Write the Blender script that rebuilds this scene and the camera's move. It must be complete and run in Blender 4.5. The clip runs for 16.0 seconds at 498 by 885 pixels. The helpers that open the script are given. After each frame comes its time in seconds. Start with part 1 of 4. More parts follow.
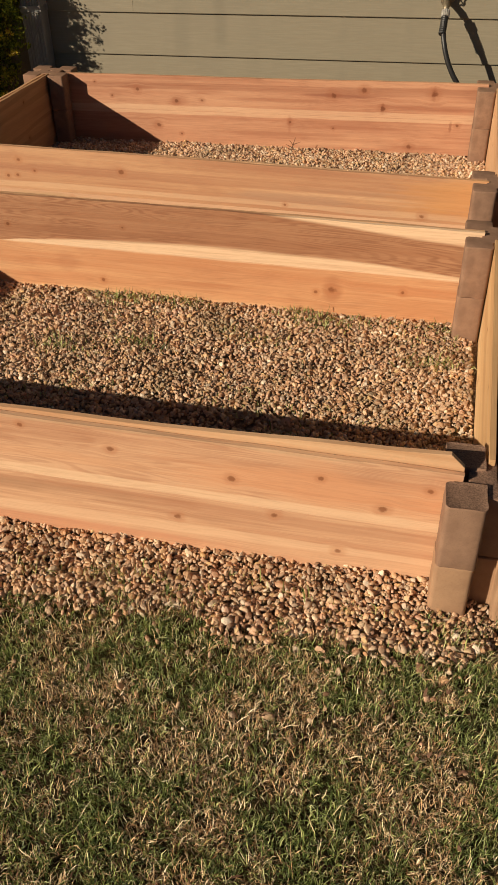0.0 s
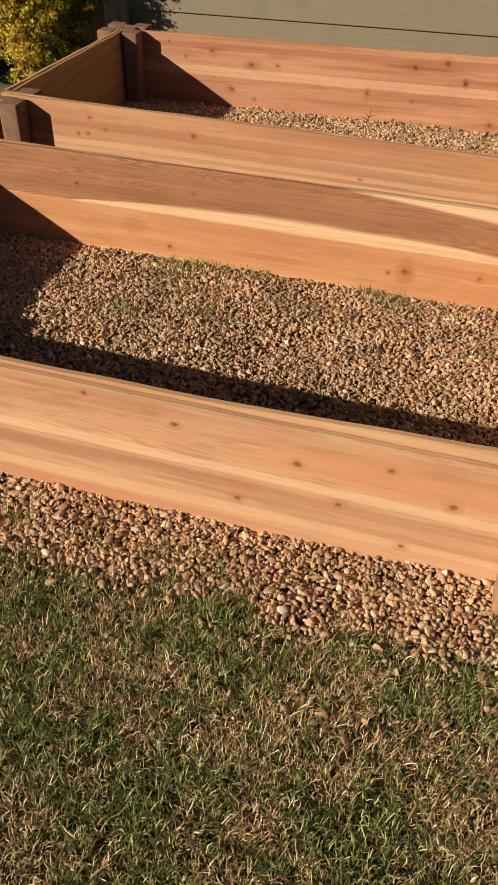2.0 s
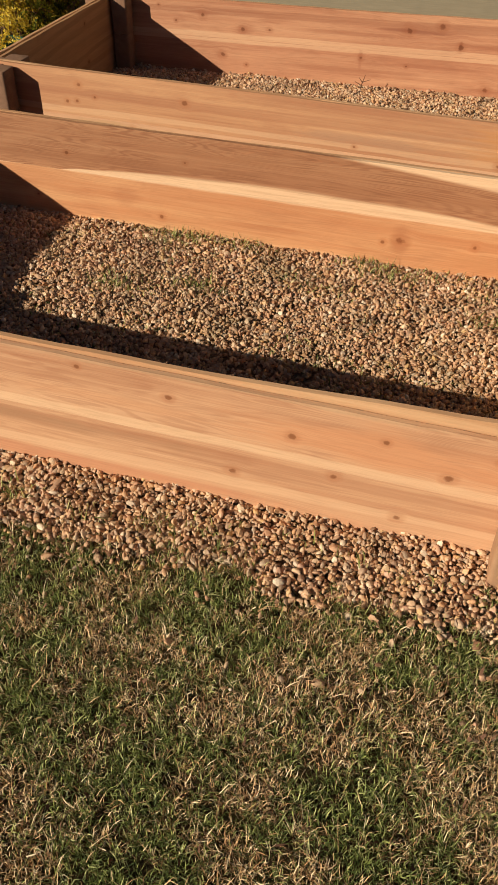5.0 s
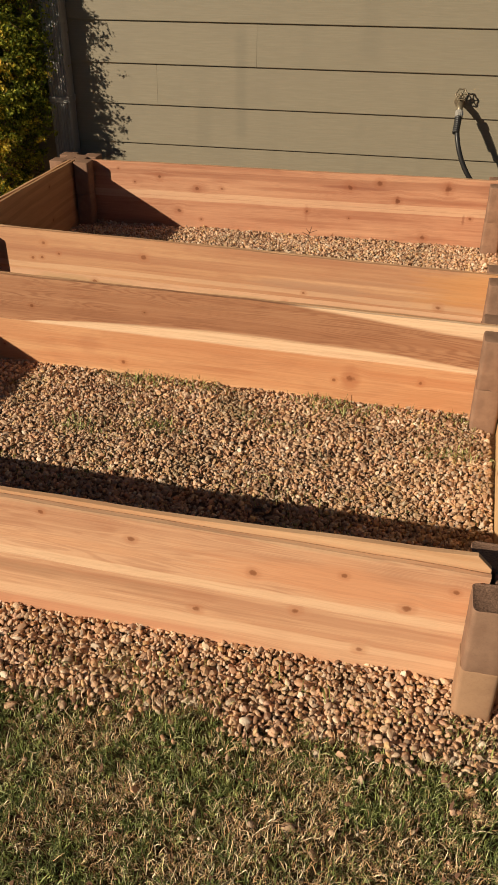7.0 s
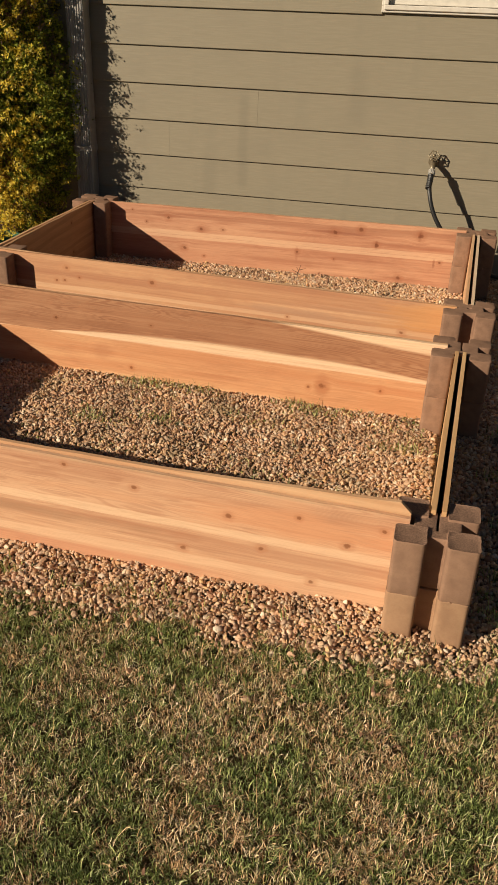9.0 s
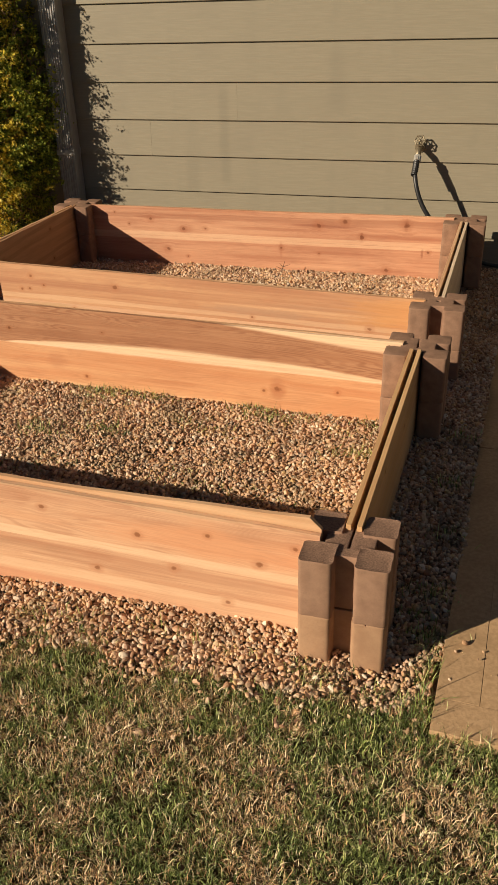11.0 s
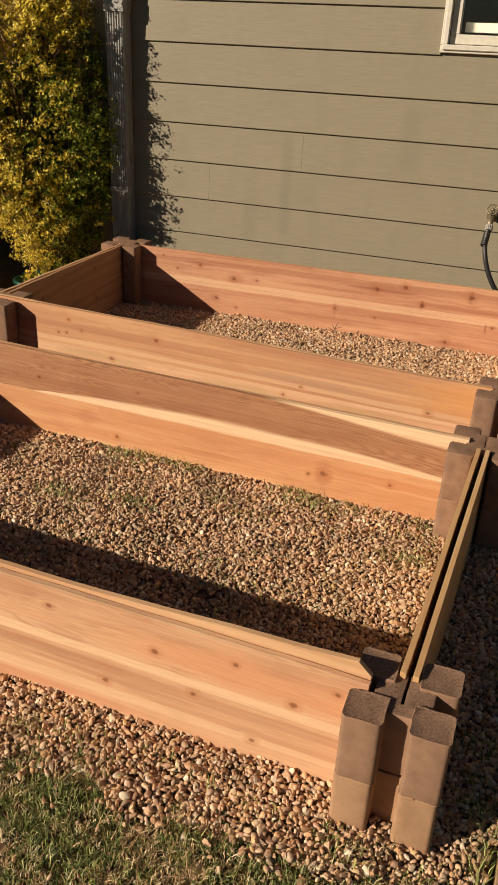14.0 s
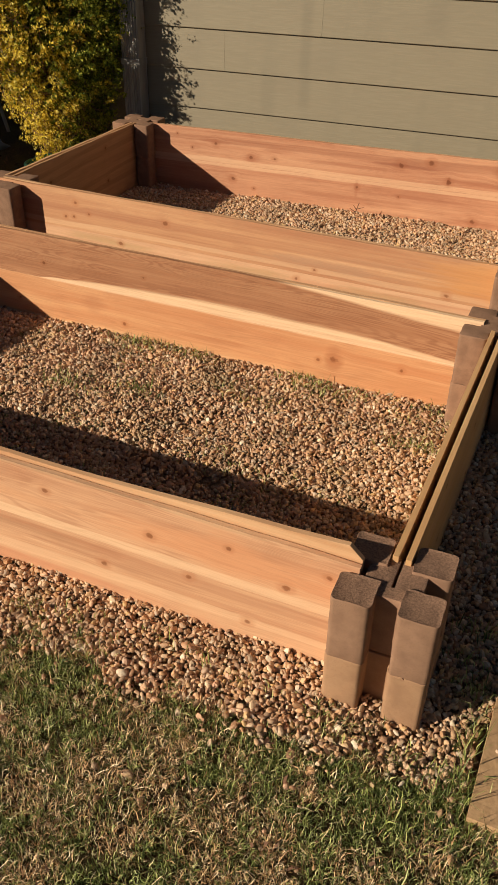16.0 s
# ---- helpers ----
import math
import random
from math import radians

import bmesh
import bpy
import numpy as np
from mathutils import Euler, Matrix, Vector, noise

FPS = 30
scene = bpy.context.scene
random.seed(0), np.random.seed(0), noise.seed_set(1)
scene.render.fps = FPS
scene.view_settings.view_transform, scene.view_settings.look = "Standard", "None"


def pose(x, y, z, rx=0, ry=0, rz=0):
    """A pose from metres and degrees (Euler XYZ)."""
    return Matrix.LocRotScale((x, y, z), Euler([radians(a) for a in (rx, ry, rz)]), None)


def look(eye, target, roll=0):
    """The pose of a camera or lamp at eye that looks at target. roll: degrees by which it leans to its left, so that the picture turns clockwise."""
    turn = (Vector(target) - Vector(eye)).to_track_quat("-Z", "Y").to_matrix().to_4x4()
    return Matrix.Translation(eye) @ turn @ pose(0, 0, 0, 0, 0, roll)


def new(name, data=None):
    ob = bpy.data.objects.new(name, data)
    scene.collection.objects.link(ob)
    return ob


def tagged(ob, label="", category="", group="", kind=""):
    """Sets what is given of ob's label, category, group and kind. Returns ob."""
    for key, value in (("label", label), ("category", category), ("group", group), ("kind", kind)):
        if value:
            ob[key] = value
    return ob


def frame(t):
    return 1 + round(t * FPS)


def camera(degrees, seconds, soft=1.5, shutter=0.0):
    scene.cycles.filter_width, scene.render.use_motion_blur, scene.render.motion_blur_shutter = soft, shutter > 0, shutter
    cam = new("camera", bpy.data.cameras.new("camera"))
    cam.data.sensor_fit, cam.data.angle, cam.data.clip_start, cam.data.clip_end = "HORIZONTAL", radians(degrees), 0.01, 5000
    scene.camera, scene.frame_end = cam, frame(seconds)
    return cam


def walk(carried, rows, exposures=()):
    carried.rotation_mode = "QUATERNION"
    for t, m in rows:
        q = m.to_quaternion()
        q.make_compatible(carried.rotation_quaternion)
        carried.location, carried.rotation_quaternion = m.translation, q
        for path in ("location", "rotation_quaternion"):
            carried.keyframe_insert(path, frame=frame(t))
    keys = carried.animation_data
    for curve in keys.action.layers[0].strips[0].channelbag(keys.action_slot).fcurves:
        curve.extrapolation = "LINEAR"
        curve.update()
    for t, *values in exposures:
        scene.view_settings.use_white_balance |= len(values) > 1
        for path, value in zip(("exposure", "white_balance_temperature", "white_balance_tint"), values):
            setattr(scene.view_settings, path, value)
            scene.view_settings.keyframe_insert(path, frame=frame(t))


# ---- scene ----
cam = camera(34.3, 16.0)
PATH = [
    (0, (-0.201, -1.219, 1.248), (-0.551, 0.331, 0.033), -1.3),
    (0.5, (-0.234, -1.201, 1.246), (-0.619, 0.36, 0.057), -1.3),
    (1, (-0.257, -1.193, 1.241), (-0.661, 0.344, 0.026), -0.6),
    (1.5, (-0.27, -1.183, 1.234), (-0.694, 0.322, -0.013), -0.0),
    (2, (-0.271, -1.177, 1.23), (-0.702, 0.308, -0.038), 0.6),
    (2.5, (-0.271, -1.175, 1.233), (-0.69, 0.301, -0.049), 1.5),
    (3, (-0.265, -1.175, 1.238), (-0.671, 0.306, -0.043), 1.4),
    (3.5, (-0.274, -1.175, 1.233), (-0.673, 0.299, -0.059), 1.3),
    (6, (-0.269, -1.167, 1.228), (-0.672, 0.274, -0.1), -0.3),
    (6.5, (-0.266, -1.182, 1.239), (-0.655, 0.345, 0.007), -0.4),
    (7, (-0.25, -1.197, 1.28), (-0.625, 0.45, 0.209), 0.1),
    (7.5, (-0.198, -1.261, 1.283), (-0.624, 0.407, 0.264), 2.4),
    (8, (-0.187, -1.342, 1.304), (-0.64, 0.333, 0.308), 4.3),
    (8.5, (-0.177, -1.529, 1.302), (-0.631, 0.17, 0.349), 4.2),
    (9, (-0.089, -1.651, 1.358), (-0.48, 0.054, 0.388), 2.0),
    (11.5, (0.244, -1.415, 1.338), (-0.322, 0.236, 0.361), -2.6),
    (12, (0.225, -1.426, 1.356), (-0.402, 0.221, 0.41), -1.8),
    (12.5, (0.215, -1.406, 1.351), (-0.458, 0.227, 0.411), -1.5),
    (13, (0.116, -1.344, 1.359), (-0.522, 0.308, 0.43), -0.1),
    (13.5, (0.04, -1.282, 1.356), (-0.5, 0.414, 0.444), 1.5),
    (14, (0.087, -1.168, 1.36), (-0.511, 0.509, 0.45), 2.5),
    (14.5, (0.144, -1.067, 1.343), (-0.628, 0.534, 0.425), 3.3),
    (15, (0.134, -1.074, 1.341), (-0.644, 0.485, 0.359), 1.8),
    (15.5, (0.143, -1.073, 1.323), (-0.551, 0.45, 0.229), 0.4),
    (16, (0.159, -1.106, 1.32), (-0.468, 0.414, 0.182), 0.7),
]
EXPOSURES = [(0.0, 0.15), (6.0, 0.16), (8.5, 0.22), (11.5, 0.37), (12.5, 0.33), (13.5, 0.26), (16.0, 0.24)]
walk(cam, [(t, look(eye, target, roll)) for t, eye, target, roll in PATH], EXPOSURES)

# ---------------------------------------------------------------- light
SUN_DIR = Vector((1.70, 1.60, -1.0)).normalized()
world = bpy.data.worlds.new("world")
scene.world = world
world.use_nodes = True
wn = world.node_tree.nodes
sky = wn.new("ShaderNodeTexSky")
sky.sky_type = "NISHITA"
sky.sun_disc = False
sky.dust_density = 0.3
sky.ozone_density = 3.5
sky.sun_elevation = math.asin(-SUN_DIR.z)
sky.sun_rotation = math.atan2(-SUN_DIR.x, -SUN_DIR.y)
world.node_tree.links.new(sky.outputs[0], wn["Background"].inputs[0])
wn["Background"].inputs[1].default_value = 0.021
sun_data = bpy.data.lights.new("sun", "SUN")
sun_data.energy = 5.0
sun_data.angle = radians(0.6)
sun_data.color = (1.0, 0.845, 0.635)
sun = new("sun", sun_data)
sun.matrix_world = look(-SUN_DIR * 30, (0, 0, 0))


# ---------------------------------------------------------------- node helpers
class Graph:
    """A short way to write node materials."""

    def __init__(self, name, rough=0.8, spec=0.3):
        self.mat = bpy.data.materials.new(name)
        self.mat.use_nodes = True
        self.nt = self.mat.node_tree
        self.bsdf = self.nt.nodes["Principled BSDF"]
        self.bsdf.inputs["Roughness"].default_value = rough
        self.bsdf.inputs["Specular IOR Level"].default_value = spec

    def put(self, socket, value):
        if isinstance(value, bpy.types.NodeSocket):
            self.nt.links.new(value, socket)
        else:
            socket.default_value = value

    def node(self, kind, out=0, props=(), **inputs):
        n = self.nt.nodes.new("ShaderNode" + kind)
        for k, v in props:
            if k == "operation":
                n.operation = v
            elif k == "data_type":
                n.data_type = v
            elif k == "blend_type":
                n.blend_type = v
            elif k == "feature":
                n.feature = v
        for k, v in inputs.items():
            self.put(n.inputs[int(k[1:])] if k[0] == "i" and k[1:].isdigit() else n.inputs[k], v)
        return n.outputs[out]

    def m(self, op, a, b=0.0, c=0.0):
        return self.node("Math", 0, (("operation", op),), i0=a, i1=b, i2=c)

    def coords(self, scale=(1, 1, 1), offset=None):
        tc = self.nt.nodes.new("ShaderNodeTexCoord").outputs["Object"]
        v = self.node("VectorMath", 0, (("operation", "MULTIPLY"),), i0=tc, i1=scale)
        if offset is not None:
            v = self.node("VectorMath", 0, (("operation", "ADD"),), i0=v, i1=offset)
        return v

    def noise(self, vec, scale, detail=3.0, rough=0.5, dist=0.0):
        return self.node("TexNoise", 0, (), Vector=vec, Scale=scale, Detail=detail, Roughness=rough, Distortion=dist)

    def rng(self, v, a, b, c=0.0, d=1.0):
        n = self.nt.nodes.new("ShaderNodeMapRange")
        n.interpolation_type = "SMOOTHSTEP"
        for k, val in enumerate((v, a, b, c, d)):
            self.put(n.inputs[k], val)
        return n.outputs[0]

    def ramp(self, v, stops):
        n = self.nt.nodes.new("ShaderNodeValToRGB")
        while len(n.color_ramp.elements) < len(stops):
            n.color_ramp.elements.new(0.5)
        for e, (p, c) in zip(n.color_ramp.elements, stops):
            e.position, e.color = p, (*c, 1)
        self.put(n.inputs[0], v)
        return n.outputs[0]

    def mix(self, f, a, b, blend="MIX"):
        n = self.nt.nodes.new("ShaderNodeMix")
        n.data_type, n.blend_type = "RGBA", blend
        for k, val in ((0, f), (6, a), (7, b)):
            self.put(n.inputs[k], (*val, 1) if isinstance(val, tuple) and len(val) == 3 else val)
        return n.outputs[2]

    def color(self, c):
        self.put(self.bsdf.inputs["Base Color"], (*c, 1) if isinstance(c, tuple) else c)
        return self

    def rough(self, r):
        self.put(self.bsdf.inputs["Roughness"], r)
        return self

    def bump(self, h, strength=0.4, dist=0.002):
        n = self.nt.nodes.new("ShaderNodeBump")
        n.inputs["Strength"].default_value, n.inputs["Distance"].default_value = strength, dist
        self.put(n.inputs["Height"], h)
        self.nt.links.new(n.outputs[0], self.bsdf.inputs["Normal"])
        return self

    def thin(self, amount):
        """Some light goes through, as through a leaf."""
        tr = self.nt.nodes.new("ShaderNodeBsdfTranslucent")
        mx = self.nt.nodes.new("ShaderNodeMixShader")
        mx.inputs[0].default_value = amount
        base = self.bsdf.inputs["Base Color"].links[0].from_socket
        self.nt.links.new(base, tr.inputs[0])
        self.nt.links.new(self.bsdf.outputs[0], mx.inputs[1])
        self.nt.links.new(tr.outputs[0], mx.inputs[2])
        self.nt.links.new(mx.outputs[0], self.nt.nodes["Material Output"].inputs[0])
        return self

    def rand(self):
        return self.nt.nodes.new("ShaderNodeObjectInfo").outputs["Random"]

    def island(self):
        return self.nt.nodes.new("ShaderNodeNewGeometry").outputs["Random Per Island"]


def wood(name, dark, mid, light, knots=(), bands=(), shades=(), grain=1.0, pale=0.45, lines=0.0, stains=()):
    """Cedar: grain runs along local x. knots: (x, z, r). bands of pale sapwood, shades of dark heartwood: (a, b, c, half width at
    x=0, its slope), their middle at a + b x + c x x. stains: (x, z, half length, half height, colour, strength)."""
    g = Graph(name, 0.62, 0.25)
    tc = g.nt.nodes.new("ShaderNodeTexCoord").outputs["Object"]
    sep = g.nt.nodes.new("ShaderNodeSeparateXYZ")
    g.put(sep.inputs[0], tc)
    x, y, z = sep.outputs
    r = g.m("MULTIPLY", g.rand(), 37.0)
    # the grain bends round the knots
    zz, kmask, kring = z, None, None
    wob = g.noise(tc, 40.0, 4.0, 0.6)
    for kx, kz, kr in knots:
        dx = g.m("MULTIPLY", g.m("SUBTRACT", x, kx), 0.85 / kr)
        dz = g.m("MULTIPLY", g.m("SUBTRACT", z, kz), 1.0 / kr)
        d = g.m("SQRT", g.m("ADD", g.m("MULTIPLY", dx, dx), g.m("MULTIPLY", dz, dz)))
        d = g.m("ADD", d, g.m("MULTIPLY", g.m("SUBTRACT", wob, 0.5), 1.7))
        near = g.rng(d, 0.25, 4.0, 1.0, 0.0)
        zz = g.m("SUBTRACT", zz, g.m("MULTIPLY", g.m("MULTIPLY", near, g.m("SUBTRACT", z, kz)), 0.55))
        core = g.rng(d, 0.30, 0.85, 1.0, 0.0)
        ring = g.rng(d, 0.9, 2.2, 1.0, 0.0)
        kmask = core if kmask is None else g.m("MAXIMUM", kmask, core)
        kring = ring if kring is None else g.m("MAXIMUM", kring, ring)
    comb = g.nt.nodes.new("ShaderNodeCombineXYZ")
    g.put(comb.inputs[0], g.m("ADD", x, r))
    g.put(comb.inputs[1], y)
    g.put(comb.inputs[2], zz)
    v = comb.outputs[0]
    low = g.noise(g.node("VectorMath", 0, (("operation", "MULTIPLY"),), i0=v, i1=(0.55, 6.0, 9.0)), 1.6, 3.0, 0.55, 0.3)
    strk = g.noise(g.node("VectorMath", 0, (("operation", "MULTIPLY"),), i0=v, i1=(1.3, 40.0, 85.0)), 1.0, 4.0, 0.6, 0.25)
    fine = g.noise(g.node("VectorMath", 0, (("operation", "MULTIPLY"),), i0=v, i1=(14.0, 300.0, 420.0)), 1.0, 2.0, 0.6)
    blot = g.noise(g.node("VectorMath", 0, (("operation", "MULTIPLY"),), i0=v, i1=(5.0, 12.0, 12.0)), 1.3, 3.0, 0.5)
    t = g.m("ADD", g.m("ADD", g.m("MULTIPLY", low, 0.50), 0.19), g.m("MULTIPLY", strk, 0.34 * grain))
    t = g.m("ADD", t, g.m("MULTIPLY", g.m("SUBTRACT", g.rand(), 0.5), 0.10))
    col = g.ramp(t, ((0.38, dark), (0.58, mid), (0.80, light)))
    col = g.mix(g.m("MULTIPLY", g.rng(blot, 0.52, 0.78), 0.32), col, dark)
    if lines:
        lw = g.m("ADD", g.m("MULTIPLY", zz, 560.0), g.m("MULTIPLY", low, 150.0))
        ln = g.rng(g.m("SINE", lw), -0.5, 1.0)
        col = g.mix(g.m("MULTIPLY", g.m("MULTIPLY", ln, lines), g.rng(blot, 0.3, 0.6)), col, dark)
    warp = g.m("MULTIPLY", g.m("SUBTRACT", g.noise(g.node("VectorMath", 0, (("operation", "MULTIPLY"),), i0=v, i1=(3.0, 3.0, 30.0)), 1.0, 2.0), 0.5), 0.016)
    for some, tint, amount in ((shades, dark, 0.42), (bands, (0.84, 0.59, 0.38), pale)):
        for a, b, c, w, s, *s2 in some:
            zc = g.m("ADD", g.m("ADD", a, g.m("MULTIPLY", x, b)), g.m("MULTIPLY", g.m("MULTIPLY", x, x), c))
            off = g.m("ABSOLUTE", g.m("SUBTRACT", g.m("ADD", z, warp), zc))
            half = g.m("ADD", w, g.m("MULTIPLY", x, s))
            if s2:
                half = g.m("ADD", half, g.m("MULTIPLY", g.m("MULTIPLY", x, x), s2[0]))
            half = g.m("MAXIMUM", half, 0.0005)
            mask = g.rng(g.m("DIVIDE", off, half), 0.75, 1.15, amount, 0.0)
            streaked = g.mix(g.m("MULTIPLY", g.rng(strk, 0.45, 0.7), 0.35), tint, mid)
            col = g.mix(mask, col, streaked)
    for sx, sz, rx, rz, tint, amount in stains:
        dx = g.m("DIVIDE", g.m("SUBTRACT", x, sx), rx)
        dz = g.m("DIVIDE", g.m("SUBTRACT", g.m("ADD", z, warp), sz), rz)
        d = g.m("SQRT", g.m("ADD", g.m("MULTIPLY", dx, dx), g.m("MULTIPLY", dz, dz)))
        d = g.m("ADD", d, g.m("MULTIPLY", g.m("SUBTRACT", blot, 0.5), 1.3))
        d = g.m("ADD", d, g.m("MULTIPLY", g.m("SUBTRACT", strk, 0.5), 1.1))
        col = g.mix(g.rng(d, 0.25, 1.15, amount, 0.0), col, tint)
    if knots:
        col = g.mix(g.m("MULTIPLY", kring, 0.30), col, (dark[0] * 1.05, dark[1] * 0.85, dark[2] * 0.65))
        col = g.mix(g.m("MULTIPLY", kmask, 0.72), col, (dark[0] * 0.48, dark[1] * 0.34, dark[2] * 0.22))
    col = g.mix(g.m("MULTIPLY", g.rng(fine, 0.42, 0.72), 0.16), col, (dark[0] * 0.75, dark[1] * 0.7, dark[2] * 0.65))
    g.color(col)
    g.rough(g.rng(strk, 0.3, 0.8, 0.5, 0.72))
    return g.bump(g.m("ADD", g.m("MULTIPLY", strk, 0.6), g.m("MULTIPLY", fine, 0.5)), 0.35, 0.0016).mat


# ---------------------------------------------------------------- materials
DK, MD, LT = (0.41, 0.185, 0.103), (0.62, 0.345, 0.205), (0.78, 0.505, 0.32)
RD, RM, RL = (0.29, 0.115, 0.066), (0.475, 0.225, 0.132), (0.61, 0.335, 0.20)

g = Graph("painted_siding", 0.55, 0.3)
n1 = g.noise(g.coords((1.2, 1, 26)), 7.0, 4.0, 0.6, 0.6)
n2 = g.noise(g.coords(), 3.0, 3.0)
c = g.mix(g.rng(n1, 0.35, 0.75), (0.242, 0.210, 0.149), (0.281, 0.246, 0.178))
c = g.mix(g.m("MULTIPLY", g.rng(n2, 0.5, 0.8), 0.35), c, (0.215, 0.187, 0.14))
n3 = g.noise(g.coords((2.2, 1, 0.5)), 3.0, 4.0, 0.6)
c = g.mix(g.m("MULTIPLY", g.rng(n3, 0.48, 0.75), 0.30), c, (0.205, 0.182, 0.135))
c = g.mix(g.m("MULTIPLY", g.rand(), 0.28), c, (0.225, 0.200, 0.148))
pos = g.nt.nodes.new("ShaderNodeSeparateXYZ")
g.put(pos.inputs[0], g.nt.nodes.new("ShaderNodeNewGeometry").outputs["Position"])
for sx, half, z0, z1, amount in ((-1.225, 0.035, 0.36, 0.93, 0.34), (-1.42, 0.05, 0.30, 0.60, 0.25), (-0.62, 0.06, 0.75, 1.10, 0.2)):
    d = g.m("ADD", g.m("DIVIDE", g.m("ABSOLUTE", g.m("SUBTRACT", pos.outputs[0], sx)), half), g.m("MULTIPLY", g.m("SUBTRACT", n3, 0.5), 1.2))
    streak = g.m("MULTIPLY", g.rng(d, 0.2, 1.2, amount, 0.0), g.m("MULTIPLY", g.rng(pos.outputs[2], z0, z0 + 0.1), g.rng(pos.outputs[2], z1, z1 - 0.08)))
    c = g.mix(streak, c, (0.17, 0.150, 0.112))
SIDING = g.color(c).bump(n1, 0.32, 0.0016).mat

g = Graph("cast_concrete_block", 0.9, 0.2)
n1 = g.noise(g.coords(), 22.0, 5.0, 0.65)
n2 = g.noise(g.coords(), 420.0, 3.0, 0.7)
c = g.mix(g.rng(n1, 0.3, 0.75), (0.215, 0.125, 0.083), (0.305, 0.183, 0.122))
c = g.mix(g.m("MULTIPLY", g.rng(n2, 0.5, 0.72), 0.5), c, (0.14, 0.085, 0.06))
c = g.mix(g.m("MULTIPLY", g.m("SUBTRACT", g.rand(), 0.2), 0.30), c, (0.34, 0.208, 0.138))
BLOCK = g.color(c).bump(g.m("ADD", n2, g.m("MULTIPLY", n1, 0.25)), 0.28, 0.0014).mat

g = Graph("pale_cast_block", 0.9, 0.2)
n1 = g.noise(g.coords(), 18.0, 5.0, 0.65)
n2 = g.noise(g.coords(), 420.0, 3.0, 0.7)
c = g.mix(g.rng(n1, 0.3, 0.75), (0.33, 0.194, 0.114), (0.43, 0.265, 0.156))
c = g.mix(g.m("MULTIPLY", g.rng(n2, 0.5, 0.72), 0.35), c, (0.20, 0.12, 0.075))
c = g.mix(g.m("MULTIPLY", g.m("SUBTRACT", g.rand(), 0.2), 0.25), c, (0.30, 0.18, 0.12))
BLOCK_PALE = g.color(c).bump(g.m("ADD", n2, g.m("MULTIPLY", n1, 0.25)), 0.25, 0.0014).mat

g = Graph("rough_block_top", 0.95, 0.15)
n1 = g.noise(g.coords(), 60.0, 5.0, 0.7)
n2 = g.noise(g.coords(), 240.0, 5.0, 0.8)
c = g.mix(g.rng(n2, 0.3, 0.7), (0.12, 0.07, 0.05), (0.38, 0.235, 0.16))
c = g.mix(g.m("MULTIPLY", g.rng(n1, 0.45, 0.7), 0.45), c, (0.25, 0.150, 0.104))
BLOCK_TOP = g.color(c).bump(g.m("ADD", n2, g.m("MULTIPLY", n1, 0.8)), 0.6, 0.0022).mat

g = Graph("river_pebbles", 0.55, 0.4)
isl = g.island()
n1 = g.noise(g.coords(), 260.0, 3.0, 0.6)
c = g.ramp(isl, ((0.0, (0.15, 0.09, 0.065)), (0.05, (0.46, 0.28, 0.17)), (0.11, (0.66, 0.53, 0.40)), (0.17, (0.30, 0.20, 0.15)), (0.24, (0.56, 0.36, 0.21)), (0.31, (0.46, 0.36, 0.29)),
                 (0.38, (0.70, 0.51, 0.35)), (0.45, (0.38, 0.22, 0.14)), (0.52, (0.62, 0.51, 0.41)), (0.59, (0.52, 0.32, 0.19)), (0.65, (0.76, 0.66, 0.53)), (0.71, (0.34, 0.26, 0.21)),
                 (0.77, (0.60, 0.41, 0.29)), (0.83, (0.55, 0.38, 0.31)), (0.89, (0.64, 0.47, 0.25)), (0.94, (0.42, 0.36, 0.31)), (1.0, (0.84, 0.79, 0.71))))
c = g.mix(1.0, c, (1.07, 0.965, 0.83), "MULTIPLY")
c = g.mix(g.m("MULTIPLY", g.rng(n1, 0.42, 0.80), 0.28), c, (0.22, 0.14, 0.095))
soiled = g.noise(g.coords(), 7.5, 5.0, 0.65)
c = g.mix(g.m("MULTIPLY", g.rng(soiled, 0.46, 0.66), 0.46), c, (0.17, 0.112, 0.065))
mossy = g.noise(g.coords((1, 1, 1), (3.7, 1.9, 0.0)), 5.0, 5.0, 0.7)
c = g.mix(g.m("MULTIPLY", g.rng(mossy, 0.55, 0.72), 0.45), c, (0.16, 0.145, 0.06))
PEBBLE = g.color(c).rough(g.rng(n1, 0.3, 0.7, 0.42, 0.7)).bump(n1, 0.25, 0.001).mat

g = Graph("lawn_soil", 0.95, 0.1)
n1 = g.noise(g.coords(), 130.0, 4.0, 0.7)
n2 = g.noise(g.coords(), 6.0, 4.0, 0.6)
c = g.mix(g.rng(n1, 0.3, 0.75), (0.04, 0.027, 0.016), (0.13, 0.088, 0.046))
c = g.mix(g.m("MULTIPLY", g.rng(n2, 0.4, 0.7), 0.5), c, (0.10, 0.09, 0.035))
sep = g.nt.nodes.new("ShaderNodeSeparateXYZ")
g.put(sep.inputs[0], g.coords())
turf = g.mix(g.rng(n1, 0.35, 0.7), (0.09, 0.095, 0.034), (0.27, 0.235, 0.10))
grit = g.mix(g.rng(n1, 0.3, 0.7), (0.13, 0.085, 0.055), (0.34, 0.235, 0.155))
